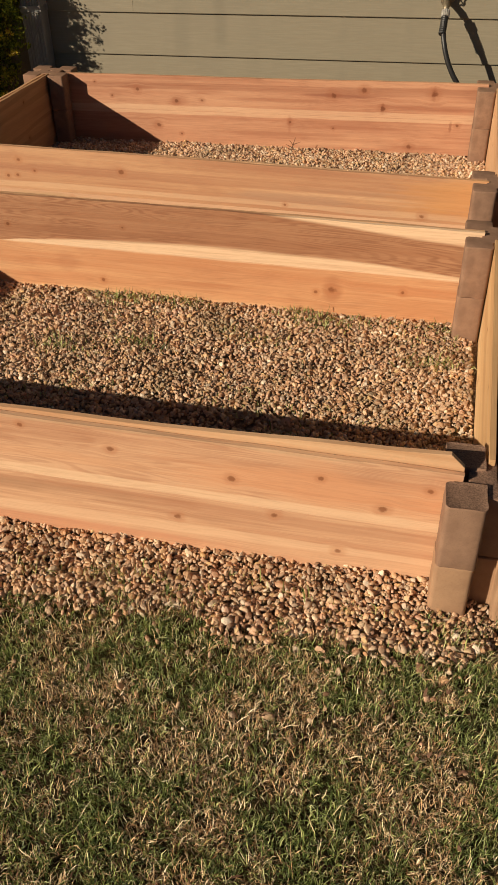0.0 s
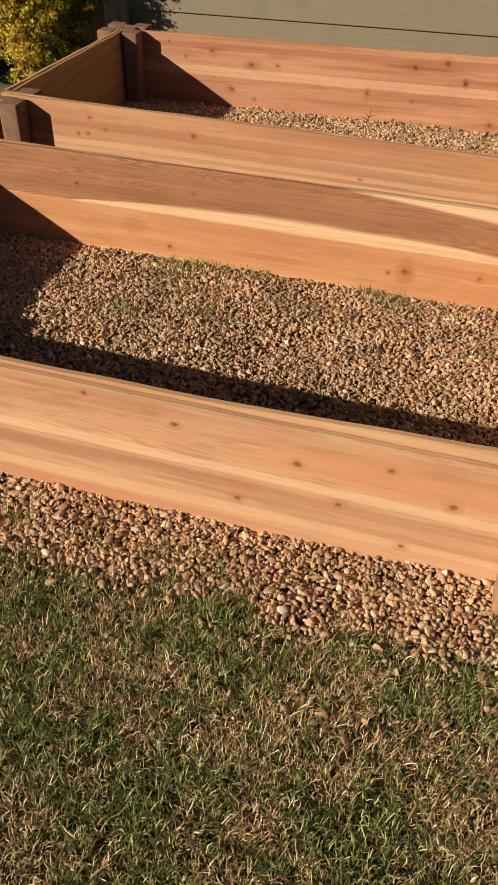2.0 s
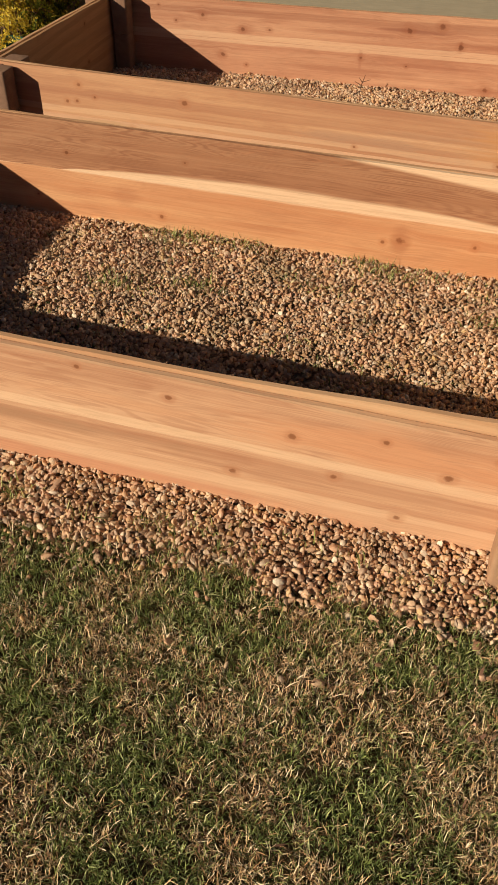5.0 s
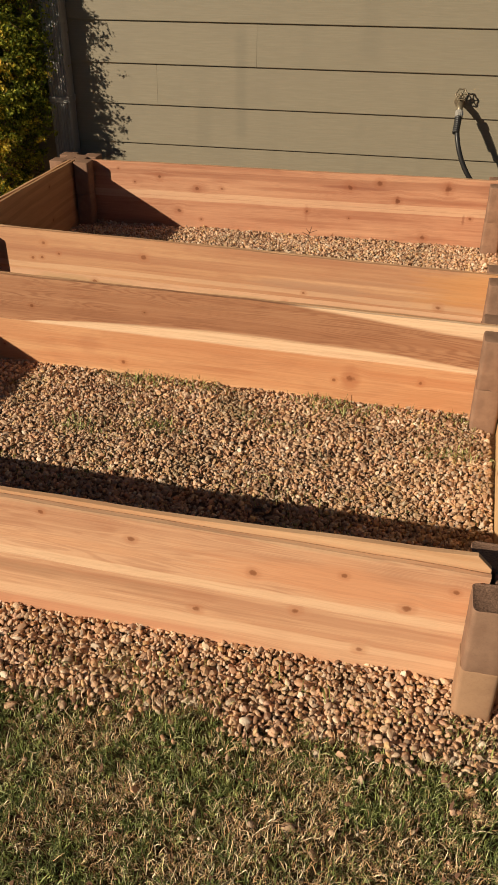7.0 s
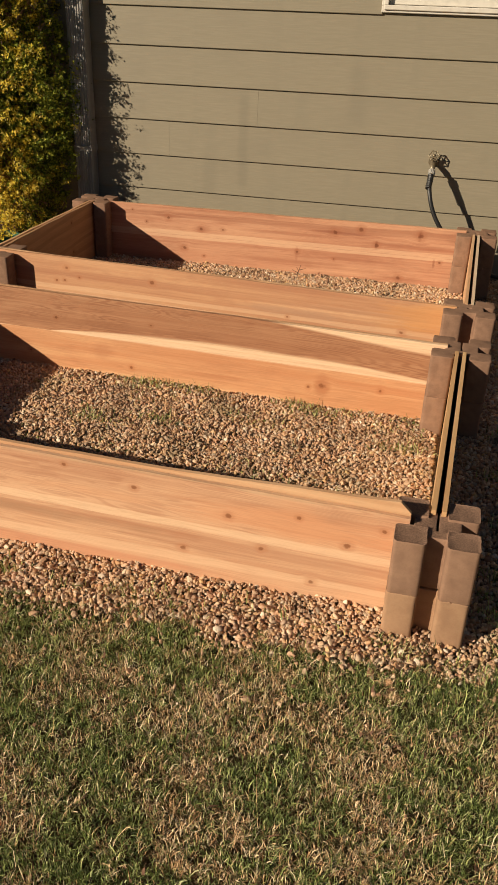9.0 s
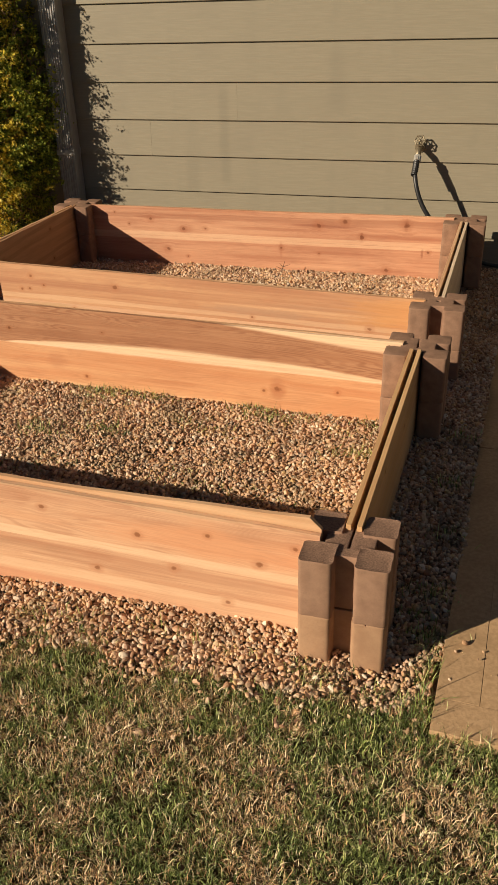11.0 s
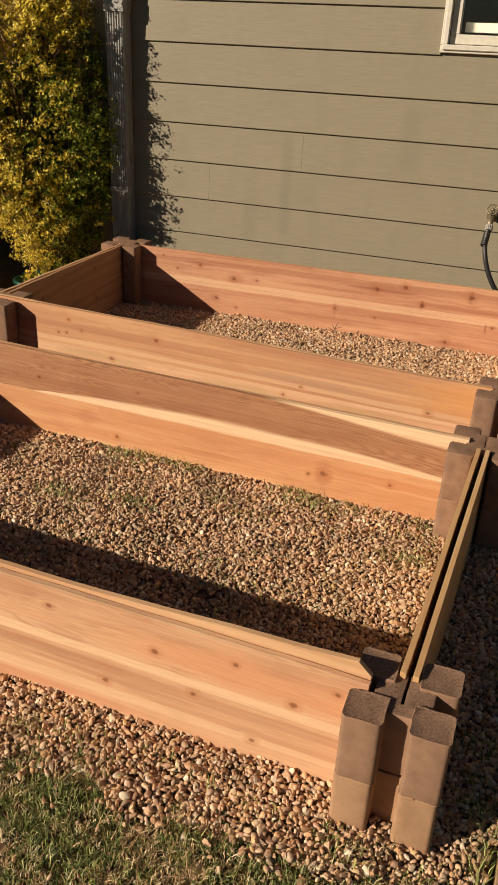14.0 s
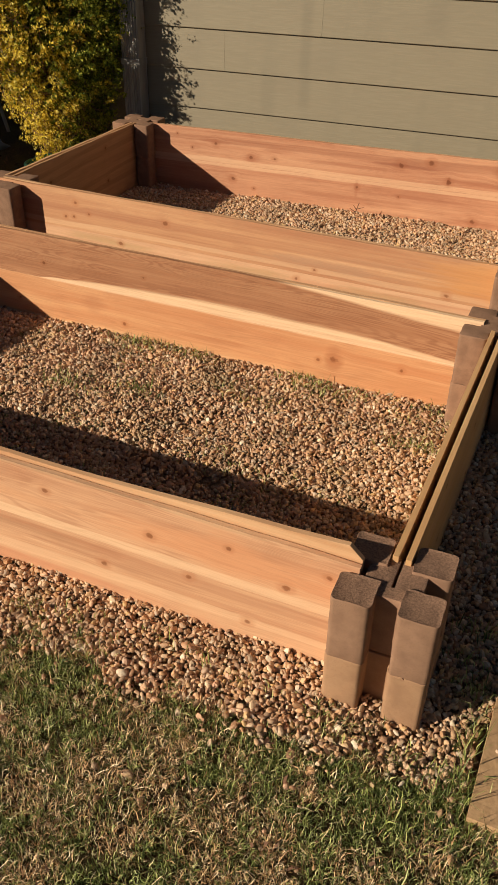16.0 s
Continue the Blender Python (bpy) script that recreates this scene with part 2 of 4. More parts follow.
c = g.mix(g.m("MULTIPLY", g.rng(sep.outputs[1], -0.24, -0.16), g.m("MULTIPLY", g.rng(sep.outputs[0], -2.1, -2.0), g.rng(sep.outputs[0], 0.45, 0.35))), c, grit)
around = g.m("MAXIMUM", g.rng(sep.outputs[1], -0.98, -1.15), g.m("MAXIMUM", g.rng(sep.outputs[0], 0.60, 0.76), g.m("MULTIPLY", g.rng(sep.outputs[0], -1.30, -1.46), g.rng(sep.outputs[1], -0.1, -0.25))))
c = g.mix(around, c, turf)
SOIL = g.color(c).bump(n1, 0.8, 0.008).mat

g = Graph("green_grass", 0.5, 0.35)
isl = g.island()
c = g.ramp(isl, ((0.0, (0.055, 0.085, 0.025)), (0.4, (0.19, 0.25, 0.066)), (0.75, (0.42, 0.48, 0.15)), (1.0, (0.78, 0.78, 0.40))))
GRASS = g.color(c).thin(0.25).mat
g = Graph("dry_grass", 0.6, 0.3)
isl = g.island()
c = g.ramp(isl, ((0.0, (0.30, 0.15, 0.07)), (0.3, (0.58, 0.365, 0.18)), (0.65, (0.78, 0.575, 0.335)), (1.0, (0.93, 0.81, 0.57))))
STRAW = g.color(c).mat

g = Graph("path_concrete", 0.9, 0.2)
n1 = g.noise(g.coords(), 90.0, 4.0, 0.65)
n2 = g.noise(g.coords(), 5.0, 4.0, 0.6)
c = g.mix(g.rng(n1, 0.3, 0.7), (0.42, 0.27, 0.145), (0.54, 0.355, 0.20))
c = g.mix(g.m("MULTIPLY", g.rng(n2, 0.45, 0.75), 0.5), c, (0.28, 0.18, 0.095))
CONCRETE = g.color(c).bump(n1, 0.4, 0.002).mat

g = Graph("white_vinyl", 0.4, 0.4)
n1 = g.noise(g.coords(), 40.0, 3.0)
WHITE = g.color(g.mix(g.rng(n1, 0.4, 0.8), (0.64, 0.60, 0.53), (0.56, 0.52, 0.45))).mat
g = Graph("window_glass", 0.03, 0.5)
g.bsdf.inputs["Transmission Weight"].default_value = 1.0
GLASS = g.color((0.85, 0.9, 0.9)).mat
# near-black: the dimness of the room and the handle recess is in this colour
g = Graph("unlit_dark", 0.9, 0.1)
DARK = g.color(g.mix(g.noise(g.coords(), 2.0), (0.05, 0.045, 0.04), (0.09, 0.08, 0.07))).mat
g = Graph("downspout_paint", 0.5, 0.4)
n1 = g.noise(g.coords((9, 9, 1.0)), 5.0, 4.0)
DSPOUT = g.color(g.mix(g.rng(n1, 0.3, 0.75), (0.26, 0.255, 0.24), (0.36, 0.35, 0.335))).mat
g = Graph("black_rubber", 0.42, 0.45)
RUBBER = g.color(g.mix(g.noise(g.coords(), 60.0), (0.012, 0.012, 0.013), (0.03, 0.03, 0.03))).mat
g = Graph("worn_metal", 0.38, 0.5)
g.bsdf.inputs["Metallic"].default_value = 0.6
METAL = g.color(g.mix(g.noise(g.coords(), 120.0), (0.50, 0.47, 0.42), (0.74, 0.71, 0.65))).mat
g = Graph("brass_old", 0.5, 0.5)
g.bsdf.inputs["Metallic"].default_value = 0.7
BRASS = g.color(g.mix(g.noise(g.coords(), 150.0), (0.16, 0.13, 0.085), (0.36, 0.30, 0.21))).mat
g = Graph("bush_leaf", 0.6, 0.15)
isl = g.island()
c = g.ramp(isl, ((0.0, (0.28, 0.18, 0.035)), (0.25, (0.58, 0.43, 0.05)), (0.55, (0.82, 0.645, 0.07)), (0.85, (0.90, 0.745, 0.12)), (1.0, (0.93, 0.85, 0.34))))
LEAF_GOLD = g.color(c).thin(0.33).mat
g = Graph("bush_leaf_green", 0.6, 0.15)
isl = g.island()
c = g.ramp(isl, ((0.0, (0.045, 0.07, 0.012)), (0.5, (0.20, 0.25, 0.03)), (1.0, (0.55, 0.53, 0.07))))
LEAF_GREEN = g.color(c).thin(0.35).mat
g = Graph("bark", 0.9, 0.1)
n1 = g.noise(g.coords((8, 8, 1)), 20.0, 3.0)
BARK = g.color(g.mix(n1, (0.085, 0.045, 0.03), (0.22, 0.125, 0.08))).bump(n1, 0.5, 0.003).mat
g = Graph("shrub_twig", 0.85, 0.15)
n1 = g.noise(g.coords((8, 8, 2)), 20.0, 3.0)
TWIG = g.color(g.mix(n1, (0.17, 0.10, 0.065), (0.40, 0.265, 0.17))).mat
g = Graph("car_paint", 0.3, 0.5)
n1 = g.noise(g.coords(), 4.0)
CARPAINT = g.color(g.mix(n1, (0.48, 0.44, 0.33), (0.55, 0.50, 0.385))).mat
CARPAINT.node_tree.nodes["Principled BSDF"].inputs["Coat Weight"].default_value = 0.4
g = Graph("boulder_stone", 0.75, 0.3)
n1 = g.noise(g.coords(), 14.0, 5.0, 0.65)
STONE = g.color(g.mix(g.rng(n1, 0.3, 0.75), (0.05, 0.05, 0.048), (0.13, 0.125, 0.115))).bump(n1, 0.6, 0.012).mat
g = Graph("grey_sheet", 0.35, 0.4)
n1 = g.noise(g.coords(), 9.0, 4.0)
TARP = g.color(g.mix(n1, (0.07, 0.08, 0.095), (0.16, 0.17, 0.19))).mat
g = Graph("pale_metal_paint", 0.4, 0.4)
CHAIR = g.color(g.mix(g.noise(g.coords(), 12.0), (0.30, 0.30, 0.29), (0.44, 0.44, 0.42))).mat
g = Graph("fence_boards", 0.85, 0.2)
n1 = g.noise(g.coords((14, 14, 1.2)), 3.0, 3.0)
FENCE = g.color(g.mix(n1, (0.12, 0.085, 0.06), (0.21, 0.155, 0.11))).mat
g = Graph("green_hose_skin", 0.4, 0.4)
HOSEGREEN = g.color(g.mix(g.noise(g.coords(), 30.0), (0.025, 0.11, 0.075), (0.045, 0.17, 0.115))).mat


# ---------------------------------------------------------------- mesh helpers
def mesh_of(name, bm, material, smooth=False):
    me = bpy.data.meshes.new(name)
    bmesh.ops.recalc_face_normals(bm, faces=bm.faces)
    if smooth:
        for f in bm.faces:
            f.smooth = True
    bm.to_mesh(me)
    bm.free()
    me.materials.append(material)
    return me


def part(name, bm, material, parent=None, label="", m=None, smooth=False):
    ob = new(name, mesh_of(name, bm, material, smooth))
    if parent is not None:
        ob.parent = parent
    if m is not None:
        ob.matrix_basis = m
    return tagged(ob, label)


def empty(name, place, label, category, group="", kind=""):
    ob = new(name)
    ob.empty_display_size = 0.05
    ob.location = place
    return tagged(ob, label, category, group, kind)


def box(bm, x0, x1, y0, y1, z0, z1, bevel=0.0, seg=2):
    r = bmesh.ops.create_cube(bm, size=1.0, matrix=Matrix.LocRotScale(((x0 + x1) / 2, (y0 + y1) / 2, (z0 + z1) / 2), None, (x1 - x0, y1 - y0, z1 - z0)))
    if bevel:
        edges = {e for v in r["verts"] for e in v.link_edges}
        bmesh.ops.bevel(bm, geom=list(edges), offset=bevel, segments=seg, affect="EDGES", profile=0.5)
    return bm


def prism(bm, outline, z0, z1, bevel=0.0, axis="z"):
    """An outline drawn up from z0 to z1 (axis z) or through the thickness (axis y)."""
    put = (lambda a, b, c: (a, b, c)) if axis == "z" else (lambda a, b, c: (a, c, b))
    lo = [bm.verts.new(put(a, b, z0)) for a, b in outline]
    hi = [bm.verts.new(put(a, b, z1)) for a, b in outline]
    f = [bm.faces.new(lo[::-1]), bm.faces.new(hi)]
    n = len(outline)
    for i in range(n):
        f.append(bm.faces.new((lo[i], lo[(i + 1) % n], hi[(i + 1) % n], hi[i])))
    if bevel:
        edges = set(f[0].edges) | set(f[1].edges)
        bmesh.ops.bevel(bm, geom=list(edges), offset=bevel, segments=1, affect="EDGES")
    return bm


def tube(bm, pts, radii, sides=8, cap=True):
    pts = [Vector(p) for p in pts]
    if not hasattr(radii, "__len__"):
        radii = [radii] * len(pts)
    rings, up = [], Vector((0.31, 0.17, 0.93))
    for i, p in enumerate(pts):
        d = (pts[min(i + 1, len(pts) - 1)] - pts[max(i - 1, 0)]).normalized()
        a = d.cross(up).normalized()
        b = d.cross(a)
        rings.append([bm.verts.new(p + (a * math.cos(k * math.tau / sides) + b * math.sin(k * math.tau / sides)) * radii[i]) for k in range(sides)])
    for r0, r1 in zip(rings, rings[1:]):
        for k in range(sides):
            bm.faces.new((r0[k], r0[(k + 1) % sides], r1[(k + 1) % sides], r1[k]))
    if cap:
        bm.faces.new(rings[0][::-1])
        bm.faces.new(rings[-1])
    return bm


def bulk(name, verts, quads, tris, material, smooth=True):
    """One mesh from arrays of corners and faces."""
    me = bpy.data.meshes.new(name)
    nq, nt = len(quads), len(tris)
    me.vertices.add(len(verts))
    me.vertices.foreach_set("co", np.asarray(verts, np.float32).ravel())
    loops = np.concatenate([np.asarray(quads, np.int32).ravel(), np.asarray(tris, np.int32).ravel()])
    me.loops.add(len(loops))
    me.loops.foreach_set("vertex_index", loops)
    me.polygons.add(nq + nt)
    me.polygons.foreach_set("loop_start", np.concatenate([np.arange(nq) * 4, nq * 4 + np.arange(nt) * 3]).astype(np.int32))
    me.polygons.foreach_set("use_smooth", np.full(nq + nt, smooth))
    me.update(calc_edges=True)
    me.materials.append(material)
    return new(name, me)


rnd = np.random.default_rng(7)


def step(a, b, v):
    t = np.clip((np.asarray(v, float) - a) / (b - a), 0, 1)
    return t * t * (3 - 2 * t)


def wave(x, y, k, s=0.0):
    return (np.sin(x * k + s) + np.sin(y * k * 1.13 + 1.7 + s) + np.sin((x + y) * k * 0.71 + 0.6 + 2 * s) + np.sin((x - 1.3 * y) * k * 1.37 + 2.1 + s)) / 4


def ground_z(x, y):
    """The yard rises a little towards the house."""
    x, y = np.asarray(x, float), np.asarray(y, float)
    rise = 0.042 * step(-0.1, 1.0, y) - 0.010 * step(1.3, 2.5, y)
    return rise + 0.022 * step(-0.3, -1.8, x) * step(-0.2, 0.8, y) * step(1.3, 1.0, y) + 0.005 * wave(x, y, 5.0) - 0.016 * np.exp(-((x - 0.13) ** 2 + (y + 0.12) ** 2) / 0.016)


def lawn_edge(x):
    x = np.asarray(x, float)
    return -0.206 + 0.020 * step(-0.4, -1.2, x) * -1.0 + 0.014 * np.sin(x * 7.3 + 1.0) + 0.012 * np.sin(x * 17.0 + 0.4) + 0.008 * np.sin(x * 41.0)


# ---------------------------------------------------------------- ground
def make_ground():
    xs = np.concatenate([[-400, -120, -40, -15, -7], np.arange(-4.5, 2.51, 0.07), [5, 12, 40, 120, 400]])
    ys = np.concatenate([[-400, -120, -40, -12, -5], np.arange(-2.5, 3.51, 0.07), [6, 12, 40, 120, 400]])
    gx, gy = np.meshgrid(xs, ys)
    gz = ground_z(gx, gy) - 0.012 - 0.05 * step(0.19, 0.21, gx) * step(-0.25, -0.22, gy) * step(1.27, 1.23, gx) * step(2.95, 2.9, gy)
    n = len(xs)
    idx = np.arange(n * len(ys)).reshape(len(ys), n)
    q = np.stack([idx[:-1, :-1], idx[:-1, 1:], idx[1:, 1:], idx[1:, :-1]], -1).reshape(-1, 4)
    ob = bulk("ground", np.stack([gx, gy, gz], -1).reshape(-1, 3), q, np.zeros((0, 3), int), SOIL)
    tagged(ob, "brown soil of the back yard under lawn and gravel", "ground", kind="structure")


make_ground()

# concrete path beside the beds, cut by shallow joints
path = empty("path", (0.75, 1.3, 0.0), "sandy concrete garden path beside the gravel strip", "path", kind="structure")
path.rotation_euler = (0, 0, radians(-2.0))
for x0, x1, y0, y1 in ((-0.480, 0.52, -1.565, -1.4724), (-0.480, -0.3883, -1.472, -0.36), (-0.3877, 0.52, -1.472, -0.36), (-0.480, -0.3883, -0.356, 0.84), (-0.3877, 0.52, -0.356, 0.84), (-0.480, 0.52, 0.844, 1.57)):
    bm = bmesh.new()
    box(bm, x0, x1, y0, y1, -0.08, 0.012 + 0.001 * math.sin(9 * x0 + 4 * y0), 0.0009)
    part("slab", bm, CONCRETE, path)


# ---------------------------------------------------------------- house wall
WALL_Y, LAP, LAP0 = 2.913, 0.1868, -0.388
WX0, WX1, WIN = -2.36, 3.6, (-0.536, 0.42, 1.302, 2.5)


def siding_board(length, height):
    """One lap board: its foot stands proud of its head."""
    bm = bmesh.new()
    o = [(0.0, 0.0), (-0.0155, 0.0), (-0.0165, 0.0022), (-0.0035, height), (0.004, height), (0.004, 0.0)]
    lo = [bm.verts.new((0, a, b)) for a, b in o]
    hi = [bm.verts.new((length, a, b)) for a, b in o]
    bm.faces.new(lo)
    bm.faces.new(hi[::-1])
    for i in range(len(o)):
        bm.faces.new((lo[i], hi[i], hi[(i + 1) % len(o)], lo[(i + 1) % len(o)]))
    return bm


wall = empty("wall_north", (0, WALL_Y, 0), "greige painted lap siding wall of the house", "wall", kind="structure")
bm = bmesh.new()
box(bm, WX0, WIN[0] + 0.05, 0.006, 0.16, -0.4, 3.0)
box(bm, WIN[1] - 0.05, WX1, 0.006, 0.16, -0.4, 3.0)
box(bm, WIN[0] + 0.05, WIN[1] - 0.05, 0.006, 0.16, -0.4, WIN[2] + 0.04)
box(bm, WIN[0] + 0.05, WIN[1] - 0.05, 0.006, 0.16, WIN[3] - 0.04, 3.0)
part("sheathing", bm, SIDING, wall)
for i in range(19):
    z = LAP0 + i * LAP
    joints = {6: (-1.149,), 5: (-1.651,)}.get(i, ())
    if not joints:
        joints = (0.9 + 0.45 * ((i * 7) % 5),)
    cuts = [WX0, *joints, WX1]
    if z + LAP > WIN[2] + 0.01 and z < WIN[3]:
        cuts = [WX0, WIN[0] + 0.004, WIN[1] - 0.004, WX1]
    for k, (a, b) in enumerate(zip(cuts, cuts[1:])):
        if len(cuts) == 4 and k == 1 and z + LAP > WIN[2] + 0.01 and z < WIN[3]:
            continue
        gap = 0.0004
        part("siding_board", siding_board(b - a - 2 * gap, LAP + 0.012), SIDING, wall, m=pose(a + gap, 0, z))
bm = bmesh.new()
box(bm, WX0 - 0.02, WX0, -0.02, 7.0, -0.4, 3.0)
part("side_wall", bm, SIDING, wall)
bm = bmesh.new()
box(bm, WX0 - 0.35, WX1 + 0.3, -0.30, 7.2, 3.0, 3.14, 0.01)
tagged(part("roof_edge", bm, WHITE, wall), "white painted eave of the house")

win = empty("window_1", (WIN[0], WALL_Y, WIN[2]), "white vinyl framed window, dark inside", "window", kind="structure")
W, H = WIN[1] - WIN[0], WIN[3] - WIN[2]


def frame_ring(t, y0, y1, off, bevel=0.003):
    bm = bmesh.new()
    box(bm, off, W - off, y0, y1, off, off + t, bevel, 1)
    box(bm, off, W - off, y0, y1, H - off - t, H - off, bevel, 1)
    box(bm, off, off + t, y0, y1, off + t, H - off - t, bevel, 1)
    box(bm, W - off - t, W - off, y0, y1, off + t, H - off - t, bevel, 1)
    return bm


part("casing", frame_ring(0.030, -0.026, 0.02, 0.0), WHITE, win)
part("frame", frame_ring(0.022, -0.036, 0.02, 0.012), WHITE, win)
part("sash", frame_ring(0.040, -0.008, 0.03, 0.036), WHITE, win)
bm = bmesh.new()
box(bm, 0.07, W - 0.07, 0.004, 0.008, 0.07, H - 0.07)
pane = part("pane", bm, GLASS, win)
pane.visible_shadow = False
bm = bmesh.new()
box(bm, 0.09, W - 0.09, 0.045, 0.062, 0.085, 0.125, 0.003)
part("sill", bm, WHITE, win)
bm = bmesh.new()
for a in ((-0.3, W + 0.3, 0.9, 0.92, -0.6, H + 0.2), (-0.3, -0.28, 0.17, 0.9, -0.6, H + 0.2), (W + 0.28, W + 0.3, 0.17, 0.9, -0.6, H + 0.2), (-0.3, W + 0.3, 0.17, 0.9, -0.62, -0.6), (-0.3, W + 0.3, 0.17, 0.9, H + 0.2, H + 0.22)):
    box(bm, *a)
part("room", bm, DARK, win, "dim room behind the glass")

# downspout with pressed ribs
bm = bmesh.new()
o, w, d = [], 0.102, 0.078
for k in range(7):
    x = -w / 2 + 0.008 + k * (w - 0.016) / 6
    o += [(x - 0.0045, -d), (x - 0.0025, -d + 0.005), (x + 0.0025, -d + 0.005), (x + 0.0045, -d)]
o += [(w / 2, -d + 0.004), (w / 2, 0), (-w / 2, 0), (-w / 2, -d + 0.004)]
prism(bm, o, 0.10, 2.98)
ds = tagged(new("downspout"), "dark grey ribbed metal downspout on the house corner", "downspout")
ds.location = (-2.142, WALL_Y - 0.018, 0)
part("pipe", bm, DSPOUT, ds)
for zz in (0.55, 2.0):
    bm = bmesh.new()
    box(bm, -w / 2 - 0.003, w / 2 + 0.003, -d - 0.003, 0.02, zz, zz + 0.03, 0.001, 1)
    part("strap", bm, DSPOUT, ds)
bm2 = bmesh.new()
box(bm2, -w / 2 - 0.004, w / 2 + 0.004, -d - 0.004, 0.004, 1.415, 1.50, 0.002, 1)
part("collar", bm2, DSPOUT, ds)
bm = bmesh.new()
tube(bm, [(0, -0.04, 0.14), (0, -0.07, 0.09), (0, -0.16, 0.05)], 0.045, 8)
part("elbow", bm, DSPOUT, ds)


# ---------------------------------------------------------------- raised beds
HB, TB = 0.152, 0.012


def picket(length, ear_right=False, ear_left=False, height=HB, seed=0, rag=0.0012, bow=0.0):
    """A cedar fence picket on edge, from x=0 to length, its foot at z=0; an ear is a clipped corner at the head of an end."""
    r = random.Random(seed)
    n = 26
    ph = r.random() * 6
    wv = lambda x: rag * (math.sin(x * 5 + ph) + 0.6 * math.sin(x * 23 + 2 * ph) + 0.5 * (r.random() - 0.5))
    e = 0.028
    xs = [length * k / n for k in range(n + 1)]
    top = [(x, height + wv(x)) for x in xs]
    if ear_right:
        top = [p for p in top if p[0] < length - e * 1.3] + [(length - e, height), (length, height - e)]
    if ear_left:
        top = [(0, height - e), (e, height)] + [p for p in top if p[0] > e * 1.3]
    bent = lambda x: bow * max(0.0, (x / length - 0.68) / 0.32)
    outline = [(x, bent(x)) for x in xs] + [(x, z + bent(x)) for x, z in top[::-1]]
    return prism(bmesh.new(), outline, -TB / 2, TB / 2, 0.0008, "y")


def block_mesh(cracked=False, flat=False, h=0.152):
    """A cast corner block: four posts round a lower web that leaves a slot in each side; a hole, or a crack, down its middle."""
    a, b, q, g0 = 0.0985, 0.0235, 0.0545, (0.0028 if cracked else 0.0075)
    cx = [-a, -q, -b, -g0, g0, b, q, a]
    cy = [-a, -q, -b, -0.0075, 0.0075, b, q, a]
    cz = [0.0, 0.03, h - 0.007, h]

    def solid(i, j, k):
        if not (0 <= i < 7 and 0 <= j < 7 and 0 <= k < 3):
            return False
        x, y = abs(cx[i] + cx[i + 1]) / 2, abs(cy[j] + cy[j + 1]) / 2
        if (x < b and y > q) or (y < b and x > q):
            return False
        if k == 2:
            return (x > b and y > b) or (flat and not (x < g0 and ((cracked and j >= 2) or y < 0.0075)))
        if k == 1 and x < g0 and ((cracked and j >= 2) or y < 0.0075):
            return False
        return True

    bm, made = bmesh.new(), {}

    def vert(i, j, k):
        if (i, j, k) not in made:
            made[i, j, k] = bm.verts.new((cx[i], cy[j], cz[k]))
        return made[i, j, k]

    sides = (((1, 0, 0), ((1, 0, 0), (1, 1, 0), (1, 1, 1), (1, 0, 1))), ((-1, 0, 0), ((0, 0, 0), (0, 0, 1), (0, 1, 1), (0, 1, 0))),
             ((0, 1, 0), ((0, 1, 0), (0, 1, 1), (1, 1, 1), (1, 1, 0))), ((0, -1, 0), ((0, 0, 0), (1, 0, 0), (1, 0, 1), (0, 0, 1))),
             ((0, 0, 1), ((0, 0, 1), (1, 0, 1), (1, 1, 1), (0, 1, 1))), ((0, 0, -1), ((0, 0, 0), (0, 1, 0), (1, 1, 0), (1, 0, 0))))
    for i in range(7):
        for j in range(7):
            for k in range(3):
                if solid(i, j, k):
                    for d, corners in sides:
                        if not solid(i + d[0], j + d[1], k + d[2]):
                            bm.faces.new([vert(i + u, j + v, k + w) for u, v, w in corners])
    bmesh.ops.dissolve_limit(bm, angle_limit=0.02, verts=bm.verts[:], edges=bm.edges[:])
    # the posts' upright corners are well rounded
    upright = [e for e in bm.edges if abs(e.verts[0].co.x - e.verts[1].co.x) + abs(e.verts[0].co.y - e.verts[1].co.y) < 1e-5 and max(abs(e.verts[0].co.x), abs(e.verts[0].co.y)) > 0.09]
    bmesh.ops.bevel(bm, geom=upright, offset=0.0095, segments=3, affect="EDGES", profile=0.5)
    # worn, slightly wavering edges
    bmesh.ops.subdivide_edges(bm, edges=[e for e in bm.edges if e.calc_length() > 0.03], cuts=5)
    for v in bm.verts:
        n = noise.noise_vector(v.co * 55 + Vector((7.0 * cracked, 3.0 * flat, 0)))
        edge = 0.0018 if (v.co.z > 0.12 and cracked) or v.co.z > 0.147 or v.co.z < 0.004 else 0.0007
        v.co += Vector((n.x * edge, n.y * edge, n.z * edge * 0.7))
        # chipped where one block stands on the other
        if v.co.z < 0.004 or (v.co.z > h - 0.004 and not cracked and not flat):
            chip = noise.noise(Vector((v.co.x * 170, v.co.y * 170, 5.0 * cracked)))
            v.co.z += (1 if v.co.z < 0.05 else -1) * max(0.0, chip) * 0.0045
    # a thin cast rim stands round the head of each post
    if cracked and not flat:
        bm.normal_update()
        heads = [f for f in bm.faces if f.normal.z > 0.8 and f.calc_center_median().z > h - 0.004]
        bmesh.ops.inset_region(bm, faces=heads, thickness=0.0035, depth=-0.0016, use_even_offset=True)
    sharp = [e for e in bm.edges if len(e.link_faces) == 2 and e.calc_face_angle(0) > 0.6]
